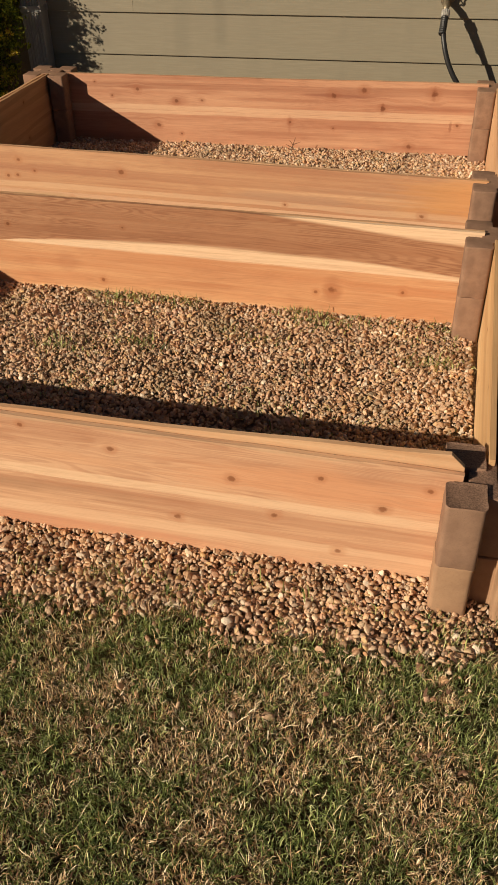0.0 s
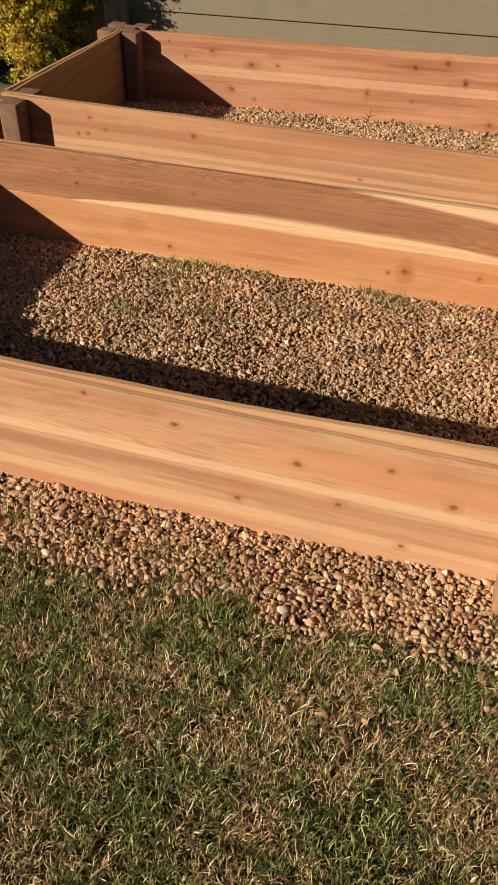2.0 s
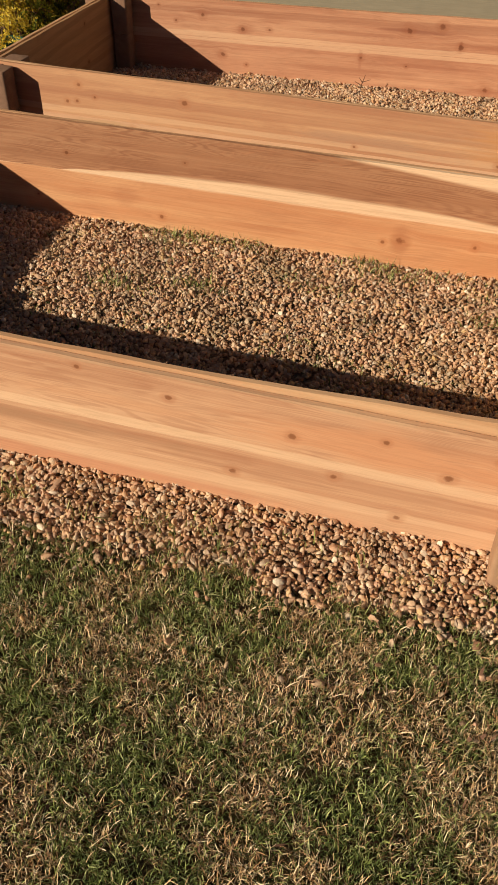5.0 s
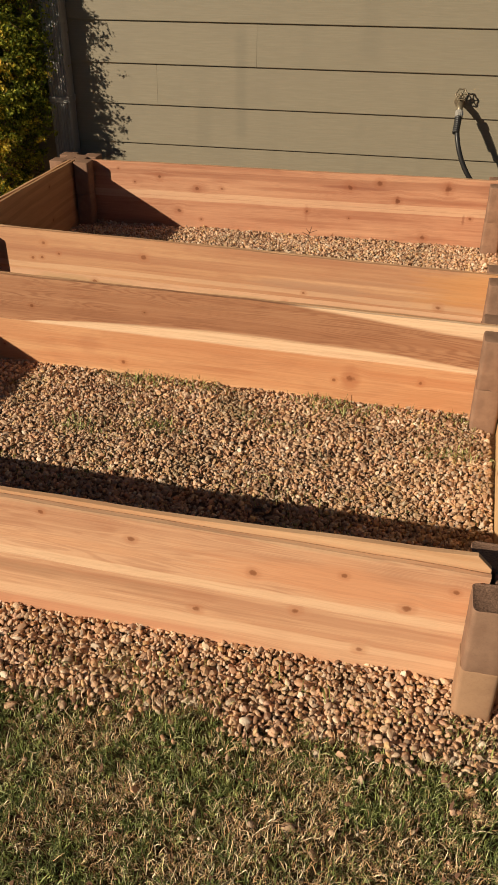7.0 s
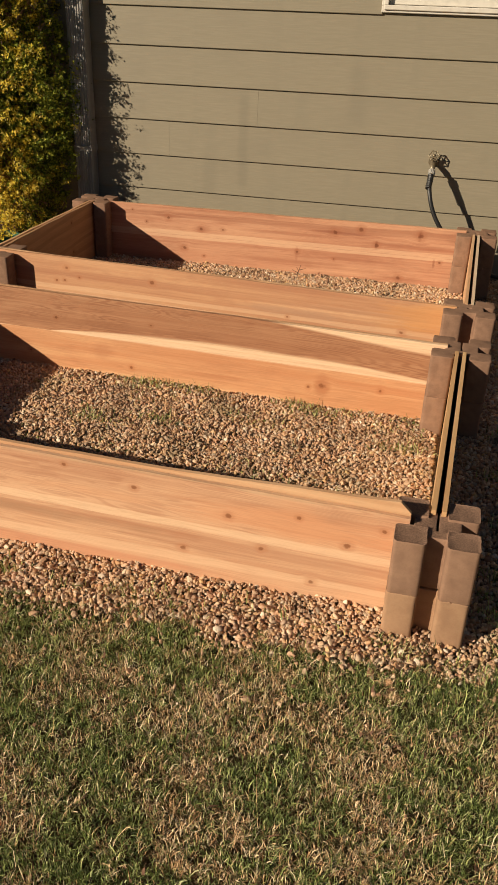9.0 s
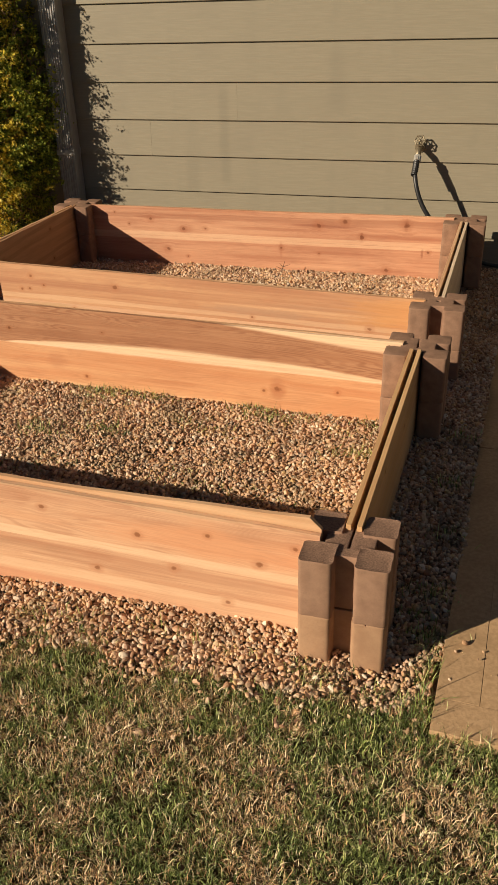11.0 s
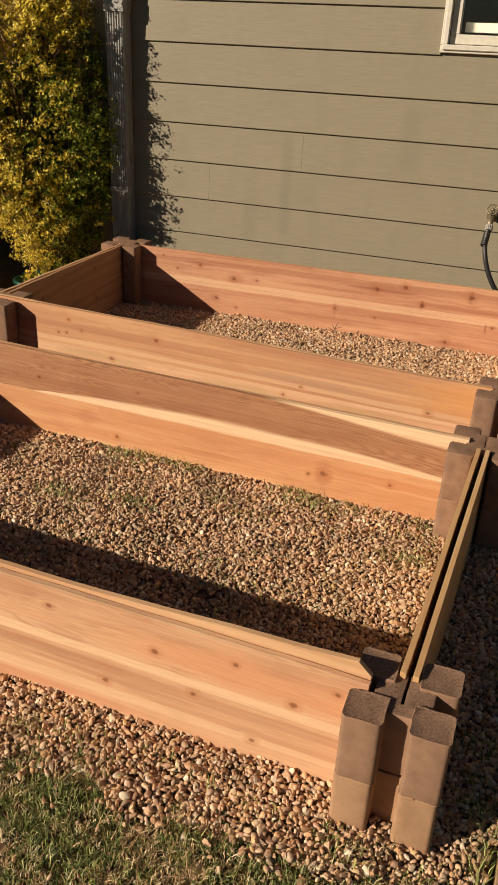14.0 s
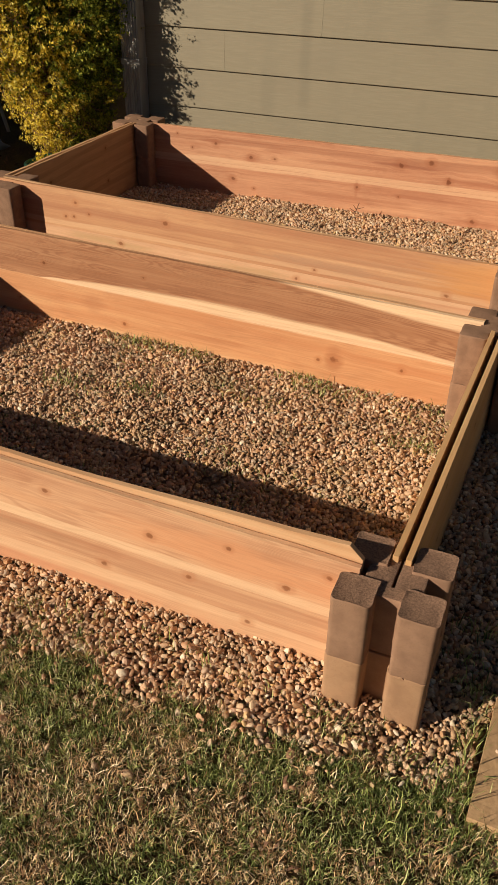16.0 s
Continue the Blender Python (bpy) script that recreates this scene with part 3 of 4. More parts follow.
    bmesh.ops.bevel(bm, geom=sharp, offset=0.0018, segments=2, affect="EDGES", profile=0.5, clamp_overlap=True)
    return bm


BLOCK_MESH = mesh_of("corner_block", block_mesh(), BLOCK_PALE, True)
BLOCK_LOW = mesh_of("low_block", block_mesh(), BLOCK, True)
BLOCK_FLAT = mesh_of("flat_block", block_mesh(False, True), BLOCK, True)
BLOCK_CRACKED = mesh_of("cracked_block", block_mesh(True), BLOCK, True)
BLOCK_CRACKED_FLAT = mesh_of("cracked_flat_block", block_mesh(True, True), BLOCK, True)
for me in (BLOCK_MESH, BLOCK_LOW, BLOCK_FLAT, BLOCK_CRACKED, BLOCK_CRACKED_FLAT):
    me.set_sharp_from_angle(angle=radians(48))
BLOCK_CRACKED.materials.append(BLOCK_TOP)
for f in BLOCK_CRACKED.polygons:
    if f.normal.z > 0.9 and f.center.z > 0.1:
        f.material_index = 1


def stack(bed, x, y, top, turn=0.0, cap=None, lean=0.0, foot=BLOCK_LOW):
    for k in range(2):
        ob = new("corner_block", (cap or BLOCK_FLAT) if k == 1 else foot)
        ob.parent = bed
        jig = 0.0004 * (1 if k else -1)
        ob.matrix_basis = bed.matrix_basis.inverted() @ pose(x + jig, y - jig, top - 0.152 * (2 - k), lean, 0, turn + 0.5 * k)
        tagged(ob, "brown cast concrete corner block" + (", cracked through" if cap and k == 1 else ""))


def run(bed, p, q, z0, z1, mats, ears=((False, False), (False, False)), offs=(-0.0095, 0.0095), lift=(0.0, 0.0), seed=0, bow=0.0):
    """Two layers of two pickets from p to q; z0, z1 are the heights of the heads at its ends; mats: outer low, outer high, inner low, inner high."""
    p, q = Vector((*p, 0)), Vector((*q, 0))
    d = q - p
    length, ang = d.length, math.degrees(math.atan2(d.y, d.x))
    slope = math.degrees(math.atan2(z1 - z0, length))
    for layer in range(2):
        for level in range(2):
            foot = z0 + lift[layer] - HB * (2 - level) - 0.0002 * (1 - level)
            m = pose(p.x, p.y, foot, 0, 0, ang) @ pose(0, 0, 0, 0, -slope, 0) @ pose(0, offs[layer], 0)
            er, el = ears[layer]
            ob = part("picket", picket(length, er and level == 1, el and level == 1, seed=seed + layer * 2 + level, rag=0.0013 * level, bow=bow * layer), mats[layer * 2 + level], bed)
            ob.matrix_basis = bed.matrix_basis.inverted() @ m


bed_near = empty("raised_garden_bed", (-0.95, 0.5, 0.0), "new cedar picket raised bed with brown concrete corner blocks, gravel inside", "raised bed", "raised garden beds")
bed_far = empty("raised_garden_bed", (-0.95, 2.0, 0.0), "new cedar raised bed by the house wall, gravel inside", "raised bed", "raised garden beds")

# the fronts' own boards, with the knots and streaks that each one shows; local x runs from the left end
XA = -1.935
F_LOW = wood("cedar_front_low", DK, (0.575, 0.315, 0.185), (0.72, 0.455, 0.28), [(1.51, 0.136, 0.009), (1.301, 0.092, 0.01), (1.644, 0.063, 0.009), (0.67, 0.07, 0.008)],
             [(0.045, 0.012, 0.0, 0.018, -0.004)], [(0.120, 0.004, 0, 0.022, -0.005)], 1.1, 0.4, 0.2,
             [(0.75, 0.118, 0.55, 0.020, (0.40, 0.225, 0.13), 0.7), (0.8, 0.018, 0.8, 0.022, (0.58, 0.255, 0.145), 0.5), (1.3, 0.10, 0.3, 0.016, (0.43, 0.21, 0.118), 0.65)])
F_TOP = wood("cedar_front_high", DK, (0.665, 0.39, 0.236), LT, [(1.171, 0.098, 0.009), (1.424, 0.066, 0.009), (1.728, 0.043, 0.011), (1.603, 0.098, 0.007), (1.812, 0.103, 0.007), (0.98, 0.13, 0.007)],
             [(0.012, 0.0, 0.0, 0.012, 0.0)], (), 1.0, 0.6, 0.35,
             [(1.3, 0.149, 0.7, 0.006, (0.56, 0.40, 0.25), 0.4), (1.62, 0.075, 0.40, 0.055, (0.68, 0.325, 0.17), 0.7), (1.05, 0.06, 0.25, 0.02, (0.66, 0.35, 0.195), 0.5)])
B_LOW = wood("cedar_mid_low", (0.40, 0.165, 0.082), (0.575, 0.265, 0.128), (0.69, 0.385, 0.20), [(0.766, 0.047, 0.008), (1.5, 0.085, 0.016), (1.45, 0.075, 0.008), (1.71, 0.1, 0.008), (0.35, 0.06, 0.008)],
             [(0.158, 0.0, 0.0, 0.010, 0.0)], (), 1.2, 0.6, 0.2,
             [(1.5, 0.08, 0.03, 0.06, (0.42, 0.18, 0.09), 0.5), (0.65, 0.10, 0.05, 0.04, (0.42, 0.18, 0.09), 0.4), (1.75, 0.05, 0.2, 0.03, (0.50, 0.22, 0.10), 0.5), (1.1, 0.06, 0.2, 0.014, (0.46, 0.19, 0.09), 0.5), (0.9, 0.006, 0.8, 0.012, (0.78, 0.50, 0.28), 0.6)])
B_TOP = wood("cedar_mid_high", (0.285, 0.125, 0.066), (0.445, 0.222, 0.118), (0.575, 0.325, 0.18), [(0.47, 0.055, 0.007), (0.85, 0.075, 0.006)],
             [(-0.004, 0.0, 0.0, -0.0558, 0.168, -0.07), (0.2937, -0.085, 0.0, 0.030, 0.0)], [(0.085, 0.0, 0.0, 0.07, 0.0)], 1.3, 0.95, 0.75)
MILDEW = (0.50, 0.32, 0.17)
C_LOW = wood("cedar_far_front_low", DK, MD, LT, [(0.53, 0.13, 0.010), (1.25, 0.128, 0.009)], [(0.13, 0.01, 0, 0.02, -0.005)], (), 1.0, 0.3, 0.0,
             [(0.50, 0.128, 0.22, 0.018, MILDEW, 0.75), (1.05, 0.125, 0.25, 0.016, MILDEW, 0.7), (1.55, 0.12, 0.20, 0.018, MILDEW, 0.6), (1.25, 0.112, 0.6, 0.008, (0.55, 0.41, 0.26), 0.3)])
C_TOP = wood("cedar_far_front_high", DK, (0.60, 0.335, 0.182), (0.74, 0.47, 0.285), [(0.731, 0.09, 0.011), (0.343, 0.105, 0.010), (0.293, 0.045, 0.008), (0.33, 0.05, 0.007), (1.787, 0.02, 0.010), (0.40, 0.07, 0.007), (1.32, 0.02, 0.007)],
             [(0.02, 0.0, 0, 0.010, 0.0)], [(0.075, 0.01, 0, 0.014, 0.004)], 0.8, 0.35, 0.15,
             [(1.92, 0.095, 0.26, 0.09, (0.66, 0.315, 0.115), 0.65), (1.35, 0.045, 0.32, 0.022, (0.43, 0.255, 0.165), 0.6), (1.55, 0.08, 0.3, 0.012, (0.45, 0.25, 0.15), 0.5), (0.33, 0.10, 0.10, 0.03, (0.58, 0.30, 0.155), 0.4)])
D_LOW = wood("cedar_back_low", RD, RM, RL, [(0.519, 0.085, 0.014), (1.695, 0.03, 0.016), (1.151, 0.12, 0.010), (1.898, 0.13, 0.010), (0.63, 0.05, 0.008), (1.35, 0.10, 0.007)],
             [(0.145, 0.0, 0, 0.008, 0.0)], (), 1.2, 0.4, 0.15,
             [(1.1, 0.065, 0.35, 0.022, (0.33, 0.125, 0.07), 0.5), (1.7, 0.03, 0.2, 0.018, (0.33, 0.125, 0.07), 0.55), (1.5, 0.105, 0.3, 0.010, (0.33, 0.125, 0.07), 0.5), (0.50, 0.09, 0.05, 0.03, (0.33, 0.125, 0.07), 0.4), (1.148, 0.11, 0.012, 0.05, (0.33, 0.125, 0.07), 0.45), (1.87, 0.12, 0.008, 0.03, (0.25, 0.09, 0.05), 0.6)])
D_TOP = wood("cedar_back_high", RD, RM, RL, [(1.785, 0.105, 0.018), (1.567, 0.04, 0.014), (0.426, 0.09, 0.013), (0.613, 0.045, 0.012), (0.736, 0.05, 0.010), (1.346, 0.09, 0.016), (1.481, 0.115, 0.016), (0.30, 0.06, 0.007), (0.22, 0.12, 0.007)],
             [(0.012, 0.0, 0, 0.012, 0.0)], [(0.11, 0.0, 0, 0.012, 0.004)], 1.2, 0.4, 0.15,
             [(0.42, 0.10, 0.10, 0.014, (0.33, 0.125, 0.07), 0.6), (0.62, 0.045, 0.07, 0.030, (0.33, 0.125, 0.07), 0.5), (1.40, 0.088, 0.22, 0.011, (0.27, 0.10, 0.06), 0.7), (1.12, 0.06, 0.32, 0.014, (0.33, 0.125, 0.07), 0.5), (1.75, 0.05, 0.25, 0.02, (0.33, 0.125, 0.07), 0.45), (0.75, 0.09, 0.12, 0.012, (0.33, 0.125, 0.07), 0.45), (1.567, 0.045, 0.010, 0.028, (0.27, 0.10, 0.055), 0.7), (1.785, 0.105, 0.014, 0.032, (0.26, 0.10, 0.055), 0.7)])
PLAIN = wood("cedar_plain", (0.42, 0.21, 0.11), (0.59, 0.345, 0.19), (0.74, 0.51, 0.31), [(0.3, 0.1, 0.008), (0.62, 0.05, 0.009)])
GREYED = wood("cedar_bleached", (0.50, 0.36, 0.24), (0.66, 0.51, 0.36), (0.80, 0.67, 0.50), [(0.3, 0.1, 0.008)])
AGED = wood("cedar_weathered", (0.42, 0.225, 0.105), (0.59, 0.36, 0.175), (0.74, 0.52, 0.28), [(0.3, 0.1, 0.008), (0.62, 0.05, 0.009)])
# darker cedar for the left sides' inner boards: their shade is in the colour
SIDE_SHADED = wood("cedar_side_shaded", (0.27, 0.14, 0.072), (0.43, 0.24, 0.128), (0.56, 0.34, 0.19), [(0.25, 0.06, 0.010), (0.70, 0.10, 0.010)], [], [(0.03, 0.12, -0.06, 0.012, 0.0), (0.09, 0.06, 0.0, 0.010, 0.0)])

# near bed
run(bed_near, (XA, -0.0), (-0.068, -0.0), 0.333, 0.2845, (F_LOW, F_TOP, PLAIN, PLAIN), ((False, False), (True, False)), (-0.0115, 0.0045), (0.0, 0.006), 1, 0.028)
run(bed_near, (-1.935, 1.018), (-0.018, 1.018), 0.372, 0.336, (B_LOW, B_TOP, PLAIN, PLAIN), ((False, True), (False, False)), (-0.0095, 0.0095), (0.0, -0.004), 11)
run(bed_near, (0.0, 0.05), (0.029, 0.972), 0.285, 0.336, (AGED, AGED, AGED, AGED), ((False, False), (False, False)), (-0.0125, 0.0125), (0.0, 0.0), 21)
run(bed_near, (-1.966, 0.05), (-1.966, 0.972), 0.333, 0.362, (SIDE_SHADED, SIDE_SHADED, PLAIN, PLAIN), ((False, False), (False, False)), (-0.0105, 0.0105), (0.0, 0.0), 31)
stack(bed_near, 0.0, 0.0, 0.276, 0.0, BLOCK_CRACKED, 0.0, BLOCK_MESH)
stack(bed_near, 0.031, 1.018, 0.327, -1.0, BLOCK_CRACKED_FLAT)
stack(bed_near, -1.990, 1.018, 0.372)
stack(bed_near, -1.985, 0.0, 0.333)
# far bed
run(bed_far, (-1.98, 1.483), (0.006, 1.483), 0.362, 0.317, (C_LOW, C_TOP, PLAIN, PLAIN), ((False, False), (False, False)), (-0.0095, 0.0095), (0.0, -0.003), 41)
run(bed_far, (-1.98, 2.590), (0.03, 2.590), 0.339, 0.350, (D_LOW, D_TOP, PLAIN, PLAIN), ((False, True), (False, False)), (-0.0095, 0.0095), (0.0, -0.003), 51)
run(bed_far, (0.055, 1.53), (0.078, 2.54), 0.318, 0.345, (GREYED, GREYED, PLAIN, PLAIN), ((False, False), (False, False)), (-0.012, 0.012), (0.0, 0.0), 61)
run(bed_far, (-1.983, 1.53), (-1.983, 2.54), 0.352, 0.345, (PLAIN, PLAIN, SIDE_SHADED, SIDE_SHADED), ((False, False), (False, False)), (0.0115, -0.0115), (0.0, 0.0), 71)
stack(bed_far, 0.055, 1.483, 0.315)
stack(bed_far, 0.080, 2.590, 0.341)
stack(bed_far, -1.983, 2.590, 0.345)
stack(bed_far, -1.970, 1.483, 0.352)


# ---------------------------------------------------------------- gravel
def pebble_shapes(kinds, coarse=False):
    """River stones on one net, each worn its own way, with a few flat sides."""
    bm = bmesh.new()
    if coarse:
        bmesh.ops.create_icosphere(bm, subdivisions=1, radius=1.0)
    else:
        bmesh.ops.create_icosphere(bm, subdivisions=2, radius=1.0)
    bm.verts.ensure_lookup_table()
    v = np.array([p.co.normalized()[:] for p in bm.verts])
    f = np.array([[p.index for p in q.verts] for q in bm.faces])
    bm.free()
    out = []
    for k in range(kinds):
        d = rnd.normal(size=(6, 3))
        d /= np.linalg.norm(d, axis=1)[:, None]
        r = 1 + 0.20 * np.sin(1.7 * v @ d[0] + k) + 0.14 * np.sin(2.6 * v @ d[1] + 2 * k)
        for c in d[2:]:
            r = np.minimum(r, 0.70 / np.maximum(v @ c, 0.25))
        out.append(v * r[:, None])
    return np.array(out), f


SHAPES, FACES = pebble_shapes(24)
FEW, FEW_FACES = pebble_shapes(24, True)


def turns(n):
    q = rnd.normal(size=(n, 4))
    q[:, 1:3] *= 0.55
    q /= np.linalg.norm(q, axis=1)[:, None]
    w, x, y, z = q.T
    return np.stack([1 - 2 * (y * y + z * z), 2 * (x * y - z * w), 2 * (x * z + y * w), 2 * (x * y + z * w), 1 - 2 * (x * x + z * z), 2 * (y * z - x * w),
                     2 * (x * z - y * w), 2 * (y * z + x * w), 1 - 2 * (x * x + y * y)], -1).reshape(-1, 3, 3)


def scatter(x0, x1, y0, y1, gap):
    gx, gy = np.meshgrid(np.arange(x0, x1, gap), np.arange(y0, y1, gap * 0.87))
    gx = gx + (np.arange(gx.shape[0]) % 2)[:, None] * gap / 2
    p = np.stack([gx, gy], -1).reshape(-1, 2)
    return p + rnd.uniform(-0.42, 0.42, p.shape) * gap


def gravel(name, p, size, label, lift=0.0, coarse=True):
    n = len(p)
    forms, net = (FEW, FEW_FACES) if coarse else (SHAPES, FACES)
    s = size * np.exp(np.clip(rnd.normal(0, 0.30, n), -0.7, 0.6))
    shape = forms[rnd.integers(0, len(forms), n)] * np.stack([s * rnd.uniform(1.0, 1.5, n), s * rnd.uniform(0.75, 1.1, n), s * rnd.uniform(0.5, 0.85, n)], -1)[:, None]
    v = np.einsum("nij,nkj->nki", turns(n), shape)
    z = ground_z(*p.T) - 0.002 + lift + rnd.uniform(-0.0042, 0.0062, n) + 0.005 * wave(p[:, 0], p[:, 1], 23.0)
    v = v + np.concatenate([p, z[:, None]], 1)[:, None]
    k = len(forms[0])
    f = (net[None] + (np.arange(n) * k)[:, None, None]).reshape(-1, net.shape[1])
    return tagged(bulk(name, v.reshape(-1, 3), np.zeros((0, 4), int), f, PEBBLE, False), label, "gravel", kind="stuff")


# the strip before the near bed, thinning out into the lawn
p = np.concatenate([scatter(-1.65, 0.24, -0.46, -0.012, 0.0085), scatter(-1.65, 0.24, -0.46, -0.012, 0.024)])
over = lawn_edge(p[:, 0]) - p[:, 1] + 0.026 * wave(p[:, 0], p[:, 1], 31.0) + 0.014 * wave(p[:, 0], p[:, 1], 83.0, 1.3)
keep = (over < 0) | (rnd.random(len(p)) < 0.50 * np.exp(-np.maximum(over, 0) / 0.022)) | (rnd.random(len(p)) < 0.012)
ax = abs(p[:, 0])
keep &= ~((ax < 0.095) & (ax > 0.021) & (p[:, 1] > -0.095)) & ~((ax < 0.03) & (p[:, 1] > -0.056)) & ~((p[:, 0] > 0.205) & (p[:, 1] > -0.26))
gravel("gravel", p[keep], 0.0049, "tan, pink and grey river pebbles along the foot of the bed", 0.001, False)
p = np.concatenate([scatter(-1.92, -0.01, 0.02, 1.005, 0.0080), scatter(-1.92, -0.01, 0.02, 1.005, 0.030)])
p = p[p[:, 0] < -0.022 + 0.029 * p[:, 1]]
thin_spots = wave(p[:, 0], p[:, 1], 9.0, 1.1) + 0.8 * wave(p[:, 0], p[:, 1], 23.0, 0.4)
p = p[rnd.random(len(p)) > 0.30 * step(0.12, 0.65, thin_spots)]
gravel("gravel", p, 0.0053, "tan, pink and grey river pebbles inside the near bed", 0.001)
p = np.concatenate([scatter(-1.955, 0.05, 2.0, 2.575, 0.0094), scatter(-1.955, 0.05, 2.0, 2.575, 0.035)])
p = p[p[:, 0] < 0.03 + 0.023 * (p[:, 1] - 1.5)]
gravel("gravel", p, 0.0064, "tan and brown river pebbles inside the far bed", 0.009 + 0.004 * step(2.2, 2.5, p[:, 1]))
p = np.concatenate([scatter(0.03, 0.30, -0.02, 1.9, 0.0092), scatter(0.03, 0.34, 1.9, 2.85, 0.014), scatter(-2.1, 0.0, 1.03, 1.47, 0.022)])
gravel("gravel", p[p[:, 0] < 0.220 + 0.035 * (p[:, 1] + 0.2) + 0.008 * wave(p[:, 0], p[:, 1], 14.0)], 0.0062, "brown river pebbles between the beds and the path")


p = np.array([(0.310, 0.002), (0.250, -0.012), (0.300, -0.028), (0.268, 0.020), (0.33, -0.07), (0.245, -0.10)])
gravel("loose_pebbles", p, 0.0032, "a few stray pebbles lying on the path", 0.016, False)


# ---------------------------------------------------------------- lawn
def blades(name, p, length, width, lean, material, label, curl=0.6, lift=0.0, turn=None):
    """Bent and twisted blades, rooted at p; turn: the way that each one leans."""
    n = len(p)
    a = rnd.uniform(0, math.tau, n) if turn is None else turn
    L = length * np.exp(rnd.normal(0, 0.36, n))
    w = width * rnd.uniform(0.6, 1.4, n) / 2
    tilt = np.clip(rnd.normal(lean, 0.55, n), 0.05, 1.6)
    b = a + math.pi / 2 + rnd.normal(0, 0.5, n)
    side = np.stack([np.cos(b), np.sin(b), rnd.normal(0, 0.35, n)], -1)
    base = np.concatenate([p, (ground_z(*p.T) - 0.008 + lift)[:, None]], 1)
    way = lambda az, th: np.stack([np.cos(az) * np.sin(th), np.sin(az) * np.sin(th), np.cos(th)], -1)
    bend = tilt * 0.55 + rnd.normal(0, 0.18, n)
    knee = base + way(a, bend) * (L * 0.52)[:, None]
    tip = knee + way(a + rnd.normal(0, 0.5, n), np.minimum(bend + tilt * curl * 1.4 + rnd.normal(0, 0.3, n), 1.9)) * (L * 0.48)[:, None]
    v = np.stack([base - side * (w * 0.9)[:, None], base + side * (w * 0.9)[:, None], knee - side * (w * 0.85)[:, None], knee + side * (w * 0.85)[:, None], tip], 1)
    v[:, :, 2] = np.maximum(v[:, :, 2], base[:, None, 2] - 0.002)
    i = (np.arange(n) * 5)[:, None]
    return tagged(bulk(name, v.reshape(-1, 3), i + np.array([[0, 1, 3, 2]]), i + np.array([[2, 3, 4]]), material), label, "grass", kind="stuff")


def lawn_points(n, x0, x1, y0, y1, soft=0.02):
    p = rnd.uniform((x0, y0), (x1, y1), (n, 2))
    over = lawn_edge(p[:, 0]) - p[:, 1] + 0.018 * wave(p[:, 0], p[:, 1], 31.0)
    keep = rnd.random(n) < step(-0.045, 0.03, over)
    keep &= ~((p[:, 0] > 0.21) & (p[:, 1] > -0.225))
    return p[keep]


def patch(p, s=0.0):
    return 0.25 * wave(p[:, 0], p[:, 1], 8.0, s + 1.0) + 0.8 * wave(p[:, 0], p[:, 1], 19.0, s) + 0.8 * wave(p[:, 0], p[:, 1], 53.0, 2 + s) + 0.8 * wave(p[:, 1], p[:, 0], 117.0, 4 + s)


def clumps(n, each, spread):
    """Blades in small tufts that lean out from the middle of each one."""
    c = lawn_points(n, -1.45, 0.75, -1.15, -0.14)
    c = np.repeat(c, each, 0)
    off = rnd.normal(0, spread, c.shape)
    turn = np.arctan2(off[:, 1], off[:, 0]) + rnd.normal(0, 0.7, len(c))
    return c + off, turn, patch(c)


p, turn, t = clumps(20500, 10, 0.0048)
tall = t + rnd.normal(0, 0.12, len(p)) > -0.02
blades("lawn_grass", p[tall], 0.0165, 0.0016, 1.0, GRASS, "short green lawn grass in autumn", 0.55, 0.0, turn[tall])
low = ~tall & (rnd.random(len(p)) < 0.35)
blades("lawn_grass", p[low], 0.0115, 0.0013, 1.1, GRASS, "short sparse lawn grass in worn spots", 0.6, 0.0, turn[low])
dry = ~tall & ~low
blades("dry_grass", p[dry], 0.0135, 0.0013, 1.2, STRAW, "dry straw-coloured grass in the lawn", 0.4, 0.0, turn[dry])
p, turn, t = clumps(7000, 7, 0.010)
dry = t < 0.12
blades("dry_grass", p[dry], 0.016, 0.0014, 1.35, STRAW, "matted dead grass between the tufts", 0.35, 0.002, turn[dry])
p = lawn_points(5200, -1.45, 0.75, -1.15, -0.18)
blades("dry_thatch", p, 0.024, 0.0011, 1.3, STRAW, "dead grass stalks lying on the lawn", 0.2, 0.011)
p = lawn_points(420, -1.45, 0.75, -1.15, -0.16)
blades("leaf_litter", p, 0.012, 0.006, 1.4, BARK, "crumbled brown leaves caught in the lawn", 0.15, 0.013)
p = rnd.uniform((-4.5, -4.5), (3.5, -0.3), (52000, 2))
p = p[~((p[:, 0] > -1.45) & (p[:, 0] < 0.75) & (p[:, 1] > -1.15)) & (p[:, 1] < -0.25)]
blades("lawn_grass", p, 0.034, 0.0035, 0.95, GRASS, "short green lawn grass round about")


def tuft(x, y, n, r):
    return np.array([x, y]) + rnd.normal(0, r, (n, 2)) * (1.6, 0.7)


spots = ((-1.151, 0.965, 26), (-0.97, 0.985, 26), (-1.05, 0.98, 16), (-1.187, 0.67, 30), (-0.97, 0.715, 34), (-0.521, 0.975, 26), (-0.453, 0.93, 30), (-0.121, 0.77, 30), (-0.31, 0.97, 14), (-0.08, 0.975, 22), (-0.9, 0.975, 18), (-0.62, 0.80, 14))
for x, y, n in spots:
    blades("grass_tuft", tuft(x, y, n * 4, 0.032), 0.022, 0.0020, 1.0, GRASS, "green grass tuft coming up through the gravel", 0.5, 0.011)
p = rnd.uniform((-1.85, 0.25), (-0.05, 1.0), (5200, 2))
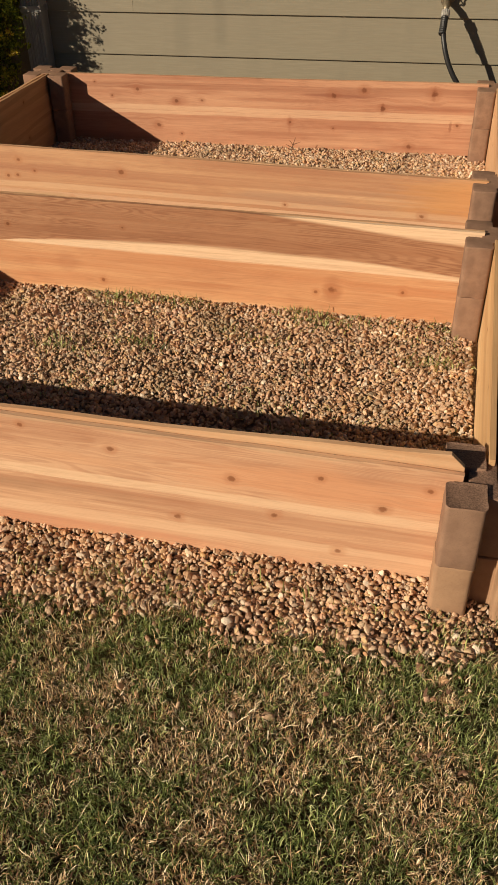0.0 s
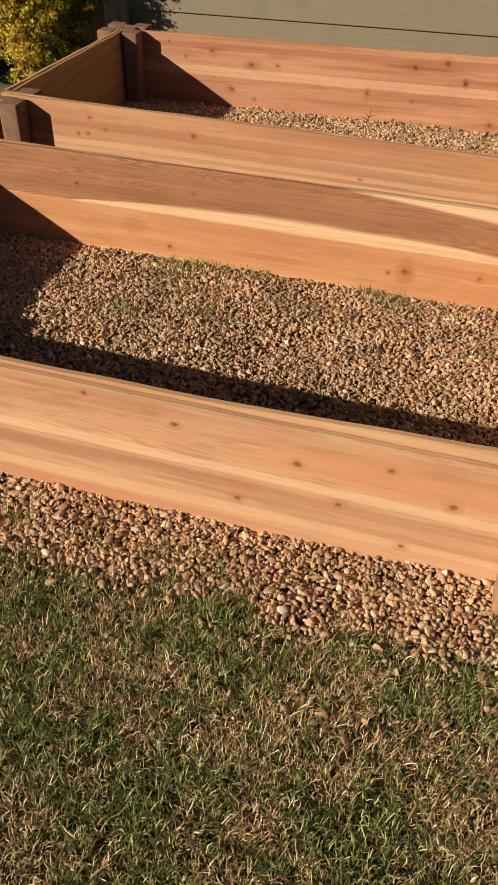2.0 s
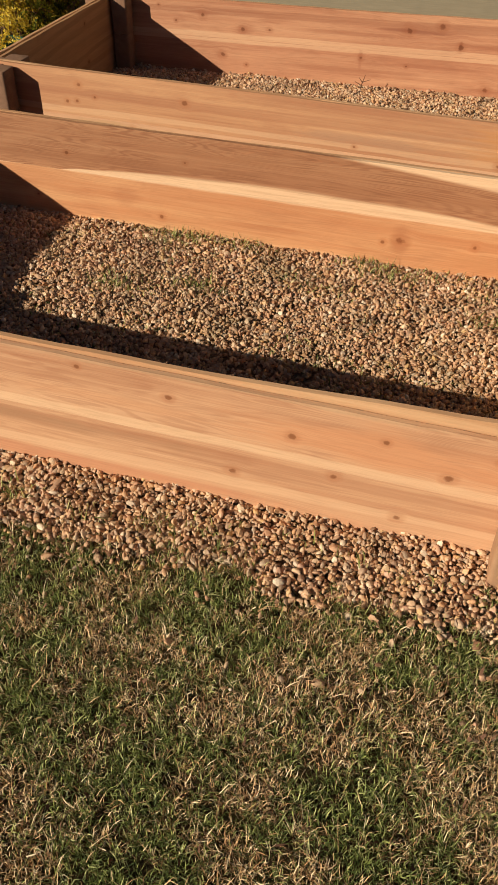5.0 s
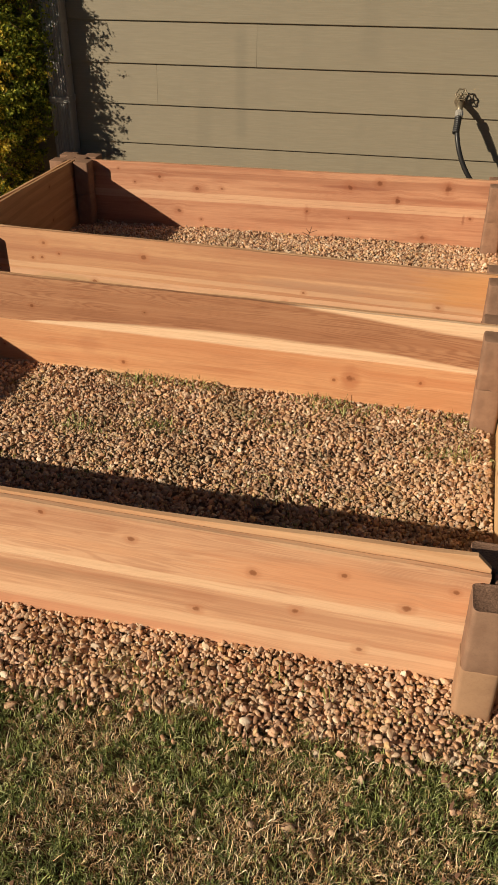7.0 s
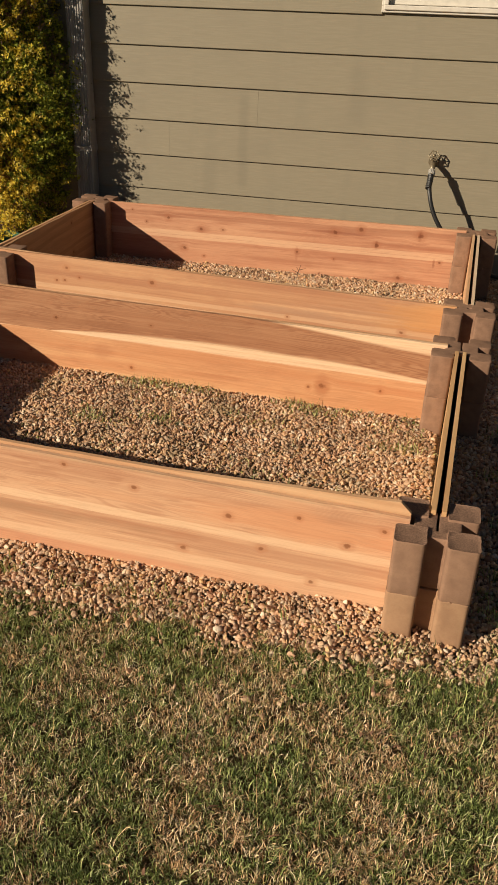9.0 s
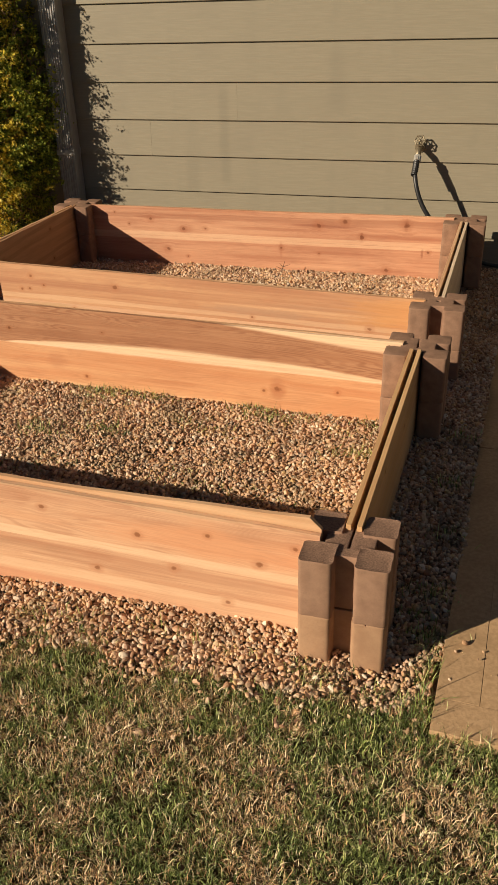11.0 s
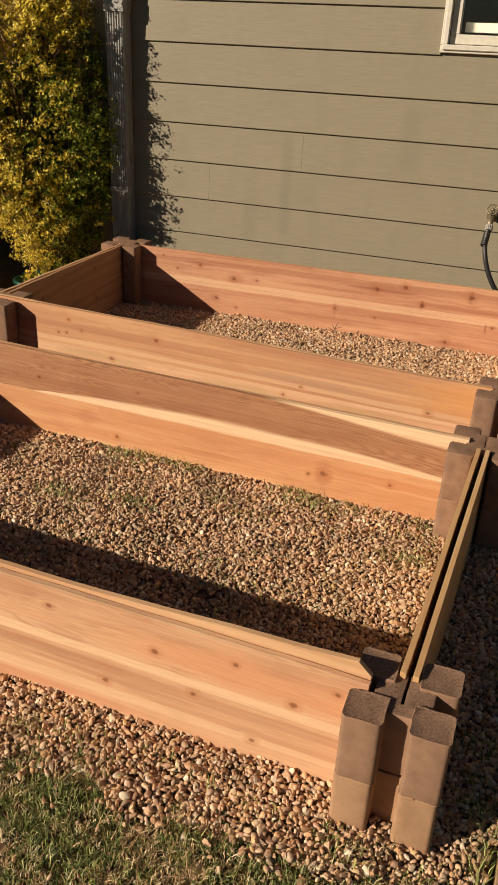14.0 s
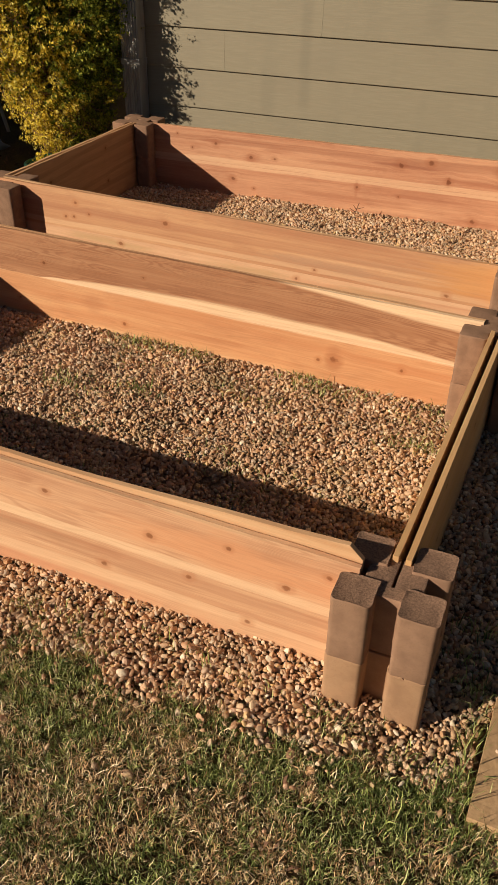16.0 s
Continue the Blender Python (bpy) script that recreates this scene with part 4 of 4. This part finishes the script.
p = p[(wave(p[:, 0], p[:, 1], 11.0, 0.7) + 0.8 * wave(p[:, 0], p[:, 1], 29.0, 2.2) > 0.30)]
blades("gravel_weeds", p, 0.015, 0.0018, 1.1, GRASS, "fine green weeds sprouting between the pebbles", 0.5, 0.010)
p = rnd.uniform((-1.6, -0.235), (0.12, -0.09), (4200, 2))
p = p[(wave(p[:, 0], p[:, 1], 17.0, 1.9) + 0.8 * wave(p[:, 0], p[:, 1], 47.0, 0.6) > 0.42 + 4.0 * (p[:, 1] + 0.19))]
blades("gravel_weeds", p, 0.017, 0.0017, 1.0, GRASS, "thin grass creeping from the lawn into the pebbles", 0.55, 0.006)
blades("gravel_weeds", p[::3] + 0.004, 0.018, 0.0013, 1.3, STRAW, "dry grass stalks among the pebbles", 0.3, 0.010)
for x, y in ((0.10, -0.235), (0.17, -0.22), (0.185, -0.28), (0.05, -0.25), (0.15, -0.29), (0.11, -0.31), (0.19, -0.17)):
    blades("grass_tuft", tuft(x, y, 100, 0.020), 0.024, 0.0022, 0.95, GRASS, "lush green grass tuft by the path's corner", 0.55, 0.0)
for x, y, n in ((-0.45, -0.10, 12), (-0.72, -0.14, 18), (-0.9, -0.15, 20), (-0.2, -0.13, 14), (-0.55, -0.16, 16), (0.13, -0.16, 40), (0.17, -0.20, 60), (-1.1, -0.13, 16), (-1.3, -0.10, 14), (-0.35, -0.11, 10), (-0.64, -0.09, 9), (-0.05, -0.17, 16), (0.176, 0.175, 70), (0.16, 0.10, 40), (0.166, 0.03, 70), (0.19, 0.674, 60), (0.19, 0.42, 30), (0.21, 0.95, 40)):
    blades("grass_tuft", tuft(x, y, n, 0.02), 0.030, 0.002, 0.6, GRASS, "green grass tuft among pebbles by the bed", 0.5, 0.006)
blades("path_edge_grass", np.stack([rnd.normal(0.197, 0.012, 170), rnd.uniform(-0.26, 0.05, 170)], -1), 0.046, 0.0018, 1.0, GRASS, "long grass blades leaning over the path edge", 0.4, 0.0)
blades("path_edge_grass", np.stack([rnd.uniform(0.2, 0.7, 300), rnd.normal(-0.262, 0.010, 300)], -1), 0.036, 0.0018, 0.9, GRASS, "long grass blades along the path's front edge", 0.4, 0.0)

# ---------------------------------------------------------------- golden bush by the house corner
BUSH, BAX = np.array([-2.625, 2.74, 0.90]), np.array([0.43, 0.41, 0.80])


def bush_shape(d, f):
    """A place in the shrub, from a direction and how far out it lies."""
    bumps = 1 + 0.10 * np.sin(d[:, 0] * 5 + 1) * np.sin(d[:, 2] * 6.0) + 0.08 * np.sin(d[:, 1] * 9 + d[:, 2] * 7) + 0.05 * np.sin(d[:, 0] * 17 + d[:, 2] * 13)
    bumps += 0.075 * wave(d[:, 0] + 0.6 * d[:, 2], d[:, 1] - d[:, 2], 13.0, 2.0) + 0.06 * wave(d[:, 0] - d[:, 2], d[:, 1] + d[:, 2], 27.0, 1.0)
    p = d * (bumps * f)[:, None] * BAX
    up = p[:, 2] / BAX[2]
    p[:, :2] *= (1.06 - 0.16 * step(0.1, -1.0, up) - 0.22 * step(0.2, 1.0, up))[:, None]
    p[:, 0] += 0.11 * step(0.05, -0.9, up)
    return p


def sprigs(count, each, size, parent, seed, core=False):
    """Leafy sprigs round the shrub, gold and green; gold follows SUN_DIR, so its lit and shaded sides are put into the
    colour.
    """
    r = np.random.default_rng(seed)
    unit = lambda v: v / np.linalg.norm(v, axis=1)[:, None]
    d = unit(r.normal(size=(count, 3)))
    f = 0.985 - 0.40 * r.random(count) ** 1.9 + r.normal(0, 0.02, count)
    if core:
        f = r.uniform(0.15, 0.9, count)
    foot = bush_shape(d, f)
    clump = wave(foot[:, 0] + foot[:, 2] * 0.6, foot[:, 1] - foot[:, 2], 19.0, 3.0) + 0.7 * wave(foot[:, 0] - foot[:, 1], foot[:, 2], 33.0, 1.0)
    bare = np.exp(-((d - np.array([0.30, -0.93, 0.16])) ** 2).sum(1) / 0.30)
    # chance of gold, by how far a sprig faces the sun
    sunward = step(-0.75, 0.08, d @ -np.array(SUN_DIR) + 0.38 * clump)
    # sprigs whose shadow would land too far along the house wall are thinned out
    q = foot + BUSH
    reach = q[:, 0] - 1.0625 * q[:, 1] + 1.0625 * WALL_Y
    cut = step(-2.06, -1.80, reach + 0.14 * clump + 0.10 * step(0.75, 1.15, q[:, 2])) * 0.985
    # inner sprigs stay almost all green, which paints the inside darker
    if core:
        sunward = sunward * 0.12
    keep = ((reach > -2.55) & (q[:, 2] < 1.40) & (r.random(count) > 0.9 * bare)) if core else (clump > -0.34 - 0.5 * (f < 0.8))
    keep &= (r.random(count) > 0.80 * bare) & (r.random(count) > cut)
    d, foot, sunward = d[keep], foot[keep], sunward[keep]
    way = unit(d + np.array([0, 0, 0.45]) + r.normal(0, 0.45, d.shape))
    gold = r.random(len(d)) < sunward
    n = len(d) * each
    along = np.tile(np.linspace(0.0, 1.0, each), len(d))
    rep = lambda v: np.repeat(v, each, 0)
    long = rep(r.uniform(0.025, 0.055, len(d)))
    p = rep(foot) + BUSH + rep(way) * (along * long)[:, None] + r.normal(0, 0.0085, (n, 3))
    nrm = unit(rep(d) * 0.8 - 0.75 * np.array(SUN_DIR) + r.normal(0, 0.7, (n, 3)))
    a = unit(np.cross(nrm, r.normal(size=(n, 3))))
    b = np.cross(nrm, a)
    s = (size * np.exp(r.normal(0, 0.28, n)) * (1.1 - 0.35 * along))[:, None]
    mid = nrm * s * 0.12
    v = np.stack([p - a * s * 0.5, p - a * s * 0.05 + b * s * 0.30 + mid, p + a * s * 0.55, p - a * s * 0.05 - b * s * 0.30 + mid], 1)
    for pick, name, material, label in ((rep(gold), "gold_leaves", LEAF_GOLD, "golden leaves, dealt mostly to the sunlit side"), (~rep(gold), "green_leaves", LEAF_GREEN, "dark green leaves, dealt to the shaded side and the inside")):
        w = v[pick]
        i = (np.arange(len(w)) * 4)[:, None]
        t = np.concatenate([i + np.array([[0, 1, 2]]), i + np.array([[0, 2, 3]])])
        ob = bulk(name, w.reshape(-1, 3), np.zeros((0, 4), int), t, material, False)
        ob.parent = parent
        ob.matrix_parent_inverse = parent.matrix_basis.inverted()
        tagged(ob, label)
        ob["kind"] = "stuff"


bush = empty("bush", (BUSH[0], BUSH[1], 0.0), "clipped autumn shrub with small golden and green leaves", "shrub")
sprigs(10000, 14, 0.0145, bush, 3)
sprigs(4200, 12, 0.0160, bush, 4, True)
r = random.Random(5)
bm = bmesh.new()
dirs = np.random.default_rng(8).normal(size=(1700, 3))
dirs /= np.linalg.norm(dirs, axis=1)[:, None]
tips = bush_shape(dirs, np.random.default_rng(9).uniform(0.72, 0.97, 1700)) + BUSH
for k in range(1700):
    tip = Vector(tips[k])
    # no twig whose shadow would land past that line on the wall
    if tip.x - 1.0625 * tip.y + 1.0625 * WALL_Y > -2.10:
        continue
    if k < 120:
        foot = Vector((BUSH[0] + r.uniform(-0.05, 0.05), BUSH[1] + r.uniform(-0.05, 0.05), 0.03 + r.random() * 0.35))
        bend = 0.06
    else:
        foot = tip - Vector(dirs[k]) * 0.06 + Vector((r.uniform(-0.12, 0.12), r.uniform(-0.08, 0.08), r.uniform(-0.10, 0.06)))
        bend = 0.045
    mid = foot.lerp(tip, 0.5) + Vector((r.uniform(-bend, bend), r.uniform(-bend, bend), bend * 0.7))
    wide = 1.0 if k < 120 else 0.5
    tube(bm, [foot, foot.lerp(mid, 0.5) + Vector((r.uniform(-0.012, 0.012), r.uniform(-0.012, 0.012), 0)), mid, mid.lerp(tip, 0.55) + Vector((r.uniform(-0.01, 0.01), r.uniform(-0.01, 0.01), 0)), tip], [0.0055 * wide, 0.0045 * wide, 0.0034 * wide, 0.0025 * wide, 0.0012], 4, False)
thin_side = np.array([0.30, -0.93, 0.16]) + np.random.default_rng(14).normal(0, 0.40, (1500, 3))
thin_side /= np.linalg.norm(thin_side, axis=1)[:, None]
for d, tip in zip(thin_side, bush_shape(thin_side, np.random.default_rng(15).uniform(0.84, 0.99, 1500)) + BUSH):
    tip = Vector(tip)
    if tip.x - 1.0625 * tip.y + 1.0625 * WALL_Y > -2.10:
        continue
    foot = tip - Vector(d) * 0.03 + Vector((r.uniform(-0.07, 0.07), r.uniform(-0.05, 0.05), r.uniform(-0.10, 0.03)))
    bends = [foot.lerp(tip, f) + Vector((r.uniform(-0.02, 0.02), r.uniform(-0.015, 0.015), r.uniform(-0.012, 0.012))) for f in (0.3, 0.65)]
    tube(bm, [foot, *bends, tip], [0.0022, 0.0019, 0.0015, 0.0009], 3, False)
twigs = part("branchwork", bm, TWIG, bush, "thin brown branches")
twigs.matrix_parent_inverse = bush.matrix_basis.inverted()
twigs["kind"] = "stuff"
bm = bmesh.new()
tube(bm, [(0, 0, -0.05), (0.01, 0.0, 0.12), (-0.01, 0.015, 0.42)], [0.032, 0.026, 0.016], 8)
part("trunk", bm, BARK, bush)


# ---------------------------------------------------------------- outdoor tap and hoses
bib = empty("hose_bib", (-0.187, WALL_Y, 0.618), "weathered brass outdoor tap with a round handle on the siding", "tap")
bm = bmesh.new()
bmesh.ops.create_cone(bm, cap_ends=True, segments=20, radius1=0.028, radius2=0.026, depth=0.008, matrix=pose(0, -0.014, 0, 90))
part("flange", bm, BRASS, bib)
bm = bmesh.new()
tube(bm, [(0, -0.012, 0), (0, -0.05, 0.0), (0, -0.085, -0.010), (0, -0.110, -0.030)], [0.012, 0.013, 0.014, 0.0125], 12)
tube(bm, [(0, -0.040, 0.0), (0, -0.058, 0.030)], [0.010, 0.008], 10)
part("valve_body", bm, BRASS, bib, smooth=True)
bm = bmesh.new()
ringpts = [(math.cos(a) * (0.029 + 0.003 * math.cos(6 * a)), math.sin(a) * (0.029 + 0.003 * math.cos(6 * a)), 0) for a in np.linspace(0, math.tau, 37)]
tube(bm, ringpts, 0.0038, 6, False)
for k in range(6):
    a = k * math.tau / 6
    tube(bm, [(0, 0, 0), (math.cos(a) * 0.029, math.sin(a) * 0.029, 0)], 0.003, 5)
bmesh.ops.create_cone(bm, cap_ends=True, segments=12, radius1=0.009, radius2=0.008, depth=0.012)
part("handle", bm, BRASS, bib, "round spoked handle", pose(0, -0.062, 0.038, 62, 0, 0) @ Matrix.Scale(0.84, 4), True)

TILTED = pose(0, 0, 0, -45, 0, 0)
hose = empty("garden_hose", (-0.187, WALL_Y - 0.115, 0.583), "black rubber garden hose hanging from the tap", "hose")
bm = bmesh.new()
bmesh.ops.create_cone(bm, cap_ends=True, segments=14, radius1=0.0165, radius2=0.0165, depth=0.03, matrix=pose(0, 0, -0.004))
for k in range(14):
    a = k * math.tau / 14
    box(bm, math.cos(a) * 0.0165 - 0.0015, math.cos(a) * 0.0165 + 0.0015, math.sin(a) * 0.0165 - 0.0015, math.sin(a) * 0.0165 + 0.0015, -0.018, 0.010)
part("coupling", bm, METAL, hose, "grey metal coupling", TILTED)
bm = bmesh.new()
zs = np.linspace(-0.018, -0.10, 17)
tube(bm, [(-0.002 - 0.004 * (k / 16) ** 2, 0, z) for k, z in enumerate(zs)], [0.0165 if k % 2 else 0.0140 for k in range(17)], 12)
part("strain_relief", bm, RUBBER, hose, "ribbed rubber sleeve", TILTED)
bm = bmesh.new()
pts = [(-0.002, -0.020, -0.020), (-0.002, -0.050, -0.050), (0.001, -0.070, -0.075), (0.008, -0.085, -0.105), (0.020, -0.097, -0.145), (0.042, -0.106, -0.195), (0.070, -0.110, -0.240), (0.108, -0.110, -0.290), (0.17, -0.105, -0.36), (0.28, -0.10, -0.46), (0.42, -0.06, -0.51), (0.62, -0.05, -0.515)]
fine = []
for a, b in zip(pts, pts[1:]):
    fine += [Vector(a).lerp(Vector(b), k / 4) for k in range(4)]
sm = [sum((fine[min(max(i + j, 0), len(fine) - 1)] for j in range(-3, 4)), Vector()) / 7 for i in range(len(fine))]
sm[0] = fine[0]
tube(bm, sm, 0.0110, 12)
part("hose_pipe", bm, RUBBER, hose, smooth=True)

bm = bmesh.new()
pts = []
for k in range(170):
    a = k * 0.24
    pts.append((-2.56 + (0.085 + 0.010 * math.sin(k * 0.31)) * math.cos(a), 2.56 + 0.12 * math.sin(a), 0.035 + 0.045 * (k / 170) + 0.004 * math.sin(a * 1.3)))
tube(bm, pts, 0.0095, 8)
tagged(part("coiled_hose", bm, HOSEGREEN, smooth=True), "coil of green garden hose lying on the soil", "hose")

# dry twig standing in the far bed
bm = bmesh.new()
tz = float(ground_z(-0.80, 2.49))
tube(bm, [(-0.815, 2.50, tz), (-0.805, 2.495, tz + 0.04), (-0.79, 2.49, tz + 0.085)], [0.003, 0.0024, 0.0014], 5)
tube(bm, [(-0.806, 2.496, tz + 0.038), (-0.835, 2.49, tz + 0.055)], [0.0022, 0.001], 5)
tube(bm, [(-0.798, 2.492, tz + 0.055), (-0.765, 2.49, tz + 0.068)], [0.002, 0.001], 5)
tube(bm, [(-0.80, 2.493, tz + 0.05), (-0.815, 2.48, tz + 0.075)], [0.0018, 0.001], 5)
tagged(part("twig", bm, BARK), "small dry forked twig standing in the gravel", "twig")


# ---------------------------------------------------------------- shaded side yard
def lumpy(name, place, size, seed, amount, material, label, category, flat=0.3):
    bm = bmesh.new()
    bmesh.ops.create_icosphere(bm, subdivisions=4, radius=1.0)
    for v in bm.verts:
        k = 1 + amount * noise.noise(v.co * 1.4 + Vector((seed, 0, 0))) + amount * 0.45 * noise.noise(v.co * 4 + Vector((0, seed, 0)))
        v.co = Vector((v.co.x * size[0], v.co.y * size[1], max(v.co.z, -flat) * size[2])) * k
    return tagged(part(name, bm, material, m=pose(*place), smooth=True), label, category)


lumpy("boulder", (-2.98, 2.42, 0.05), (0.17, 0.13, 0.10), 2.0, 0.35, STONE, "smooth grey boulder in the shade beside the shrub", "rock")
lumpy("tarp", (-3.38, 2.82, 0.04), (0.26, 0.20, 0.09), 6.0, 0.6, TARP, "crumpled grey plastic sheet lying on dark soil", "tarp")
lumpy("boulder", (-2.62, 1.98, 0.02), (0.10, 0.08, 0.05), 9.0, 0.35, STONE, "low grey stone on the dark soil", "rock")

# fallen leaves on the soil round the shrub
p = np.random.default_rng(12).uniform((-3.6, 1.0), (-2.03, 2.85), (350, 2))
blades("leaf_litter", p, 0.024, 0.010, 1.5, BARK, "dry leaves and stalks on the soil", 0.1, 0.012)

chair = empty("garden_chair", (-3.62, 3.12, 0.0), "pale grey metal garden chair standing in the shade", "chair")
bm = bmesh.new()
box(bm, -0.22, 0.22, -0.21, 0.21, 0.40, 0.42, 0.008)
part("seat", bm, CHAIR, chair)
bm = bmesh.new()
box(bm, -0.22, 0.22, 0.20, 0.22, 0.52, 0.74, 0.008)
part("backrest", bm, CHAIR, chair)
for sx in (-0.22, 0.22):
    bm = bmesh.new()
    tube(bm, [(sx, -0.26, 0.0), (sx, -0.20, 0.40), (sx, -0.12, 0.60), (sx, 0.1, 0.63), (sx, 0.21, 0.60)], 0.011, 8)
    part("front_leg", bm, CHAIR, chair)
    bm = bmesh.new()
    tube(bm, [(sx, 0.28, 0.0), (sx, 0.20, 0.40), (sx, 0.225, 0.76)], 0.011, 8)
    part("back_leg", bm, CHAIR, chair)
chair.rotation_euler = (0, 0, radians(-40))


def make_car():
    """A parked car seen from its flank, in the shade; local x runs along it, y=0 is the near flank."""
    car = empty("parked_car", (-4.2, 2.20, 0.0), "dark olive-grey parked car in deep shade", "car")
    car.rotation_euler = (0, 0, radians(90))
    car.scale = (1.08, 1.0, 1.24)
    L, wheels, rr = 4.7, (1.17, 3.80), 0.43
    bm = bmesh.new()
    o = [(0.0, 0.42)]
    for wx in wheels:
        o += [(wx + math.cos(t) * rr, 0.34 + math.sin(t) * rr) for t in np.linspace(math.pi * 0.93, math.pi * 0.07, 15)]
    o += [(L, 0.40), (L, 0.85), (L - 0.15, 1.02), (L - 1.2, 1.12), (0.1, 1.14), (0.0, 0.95)]
    prism(bm, o, 0.0, 1.75, 0.03, "y")
    part("body", bm, CARPAINT, car)
    bm = bmesh.new()
    prism(bm, [(0.12, 1.13), (L - 1.25, 1.11), (L - 1.95, 1.62), (0.45, 1.64)], 0.10, 1.65, 0.05, "y")
    part("cabin", bm, CARPAINT, car)
    for a, b in ((1.42, 2.42), (2.46, 3.30)):
        bm = bmesh.new()
        prism(bm, [(a - 0.05, 0.44), (b, 0.44), (b, 1.10), (a + 0.02, 1.10)] if a > 2 else [(a + 0.27, 0.44), (b, 0.44), (b, 1.10), (a - 0.12, 1.10), (a - 0.04, 0.86), (a + 0.17, 0.66)], -0.006, 0.03, 0.006, "y")
        door = part("door", bm, CARPAINT, car)
        bm = bmesh.new()
        h0 = a + 0.06
        tube(bm, [(h0, -0.012, 0.985), (h0 + 0.03, -0.045, 0.99), (h0 + 0.22, -0.045, 0.99), (h0 + 0.25, -0.012, 0.985)], [0.012, 0.015, 0.015, 0.012], 8)
        part("door_handle", bm, METAL, door, "bright metal door handle", smooth=True)
        # flat dark disc painted in for the shade behind the handle
        bm = bmesh.new()
        bmesh.ops.create_uvsphere(bm, u_segments=16, v_segments=8, radius=0.075, matrix=Matrix.LocRotScale((h0 + 0.12, -0.006, 0.985), None, (1, 0.09, 0.9)))
        part("handle_recess", bm, DARK, door)
        bm = bmesh.new()
        prism(bm, [(a + 0.0, 1.17), (b - 0.04, 1.16), (b - 0.30 if a > 2 else b - 0.04, 1.56), (a + 0.06 if a > 2 else a - 0.25, 1.56)], 0.092, 0.11, 0.0, "y")
        part("side_window", bm, GLASS, door)
    for wx in wheels:
        for wy in (0.12, 1.63):
            bm = bmesh.new()
            ring = [(wx + math.cos(t) * 0.26, wy - 0.02, 0.33 + math.sin(t) * 0.26) for t in np.linspace(0, math.tau, 33)]
            tube(bm, ring, 0.085, 10, False)
            wheel = part("wheel", bm, RUBBER, car, smooth=True)
            bm = bmesh.new()
            bmesh.ops.create_cone(bm, cap_ends=True, segments=28, radius1=0.20, radius2=0.19, depth=0.10, matrix=pose(wx, wy, 0.33, 90))
            part("rim", bm, METAL, wheel)
    bm = bmesh.new()
    box(bm, -0.08, 0.06, 0.05, 1.70, 0.40, 0.62, 0.03)
    part("bumper", bm, RUBBER, car)


make_car()

# unseen shade casters added for the side yard: a board fence and a plain wall
fence = empty("fence", (-6.6, -3.6, 0.0), "unseen tall brown board fence, added to shade the side yard", "fence", kind="structure")
bm = bmesh.new()
box(bm, -0.01, 0.01, 0.0, 0.145, 0.0, 2.42, 0.003, 1)
board = mesh_of("fence_board", bm, FENCE)
for k in range(45):
    ob = new("fence_board", board)
    ob.parent = fence
    ob.location = (0, -3.7 + k * 0.149, 0.02 + 0.01 * math.sin(k * 2.3))
bm = bmesh.new()
box(bm, 0.012, 0.05, -3.7, 3.0, 0.4, 0.49)
box(bm, 0.012, 0.05, -3.7, 3.0, 1.7, 1.79)
part("rail", bm, FENCE, fence)
bm = bmesh.new()
box(bm, -9.5, -6.6, -0.60, 12.0, -0.3, 4.6)
tagged(part("wall_west", bm, SIDING), "unseen plain wall, added to shade the side yard", "wall", kind="structure")
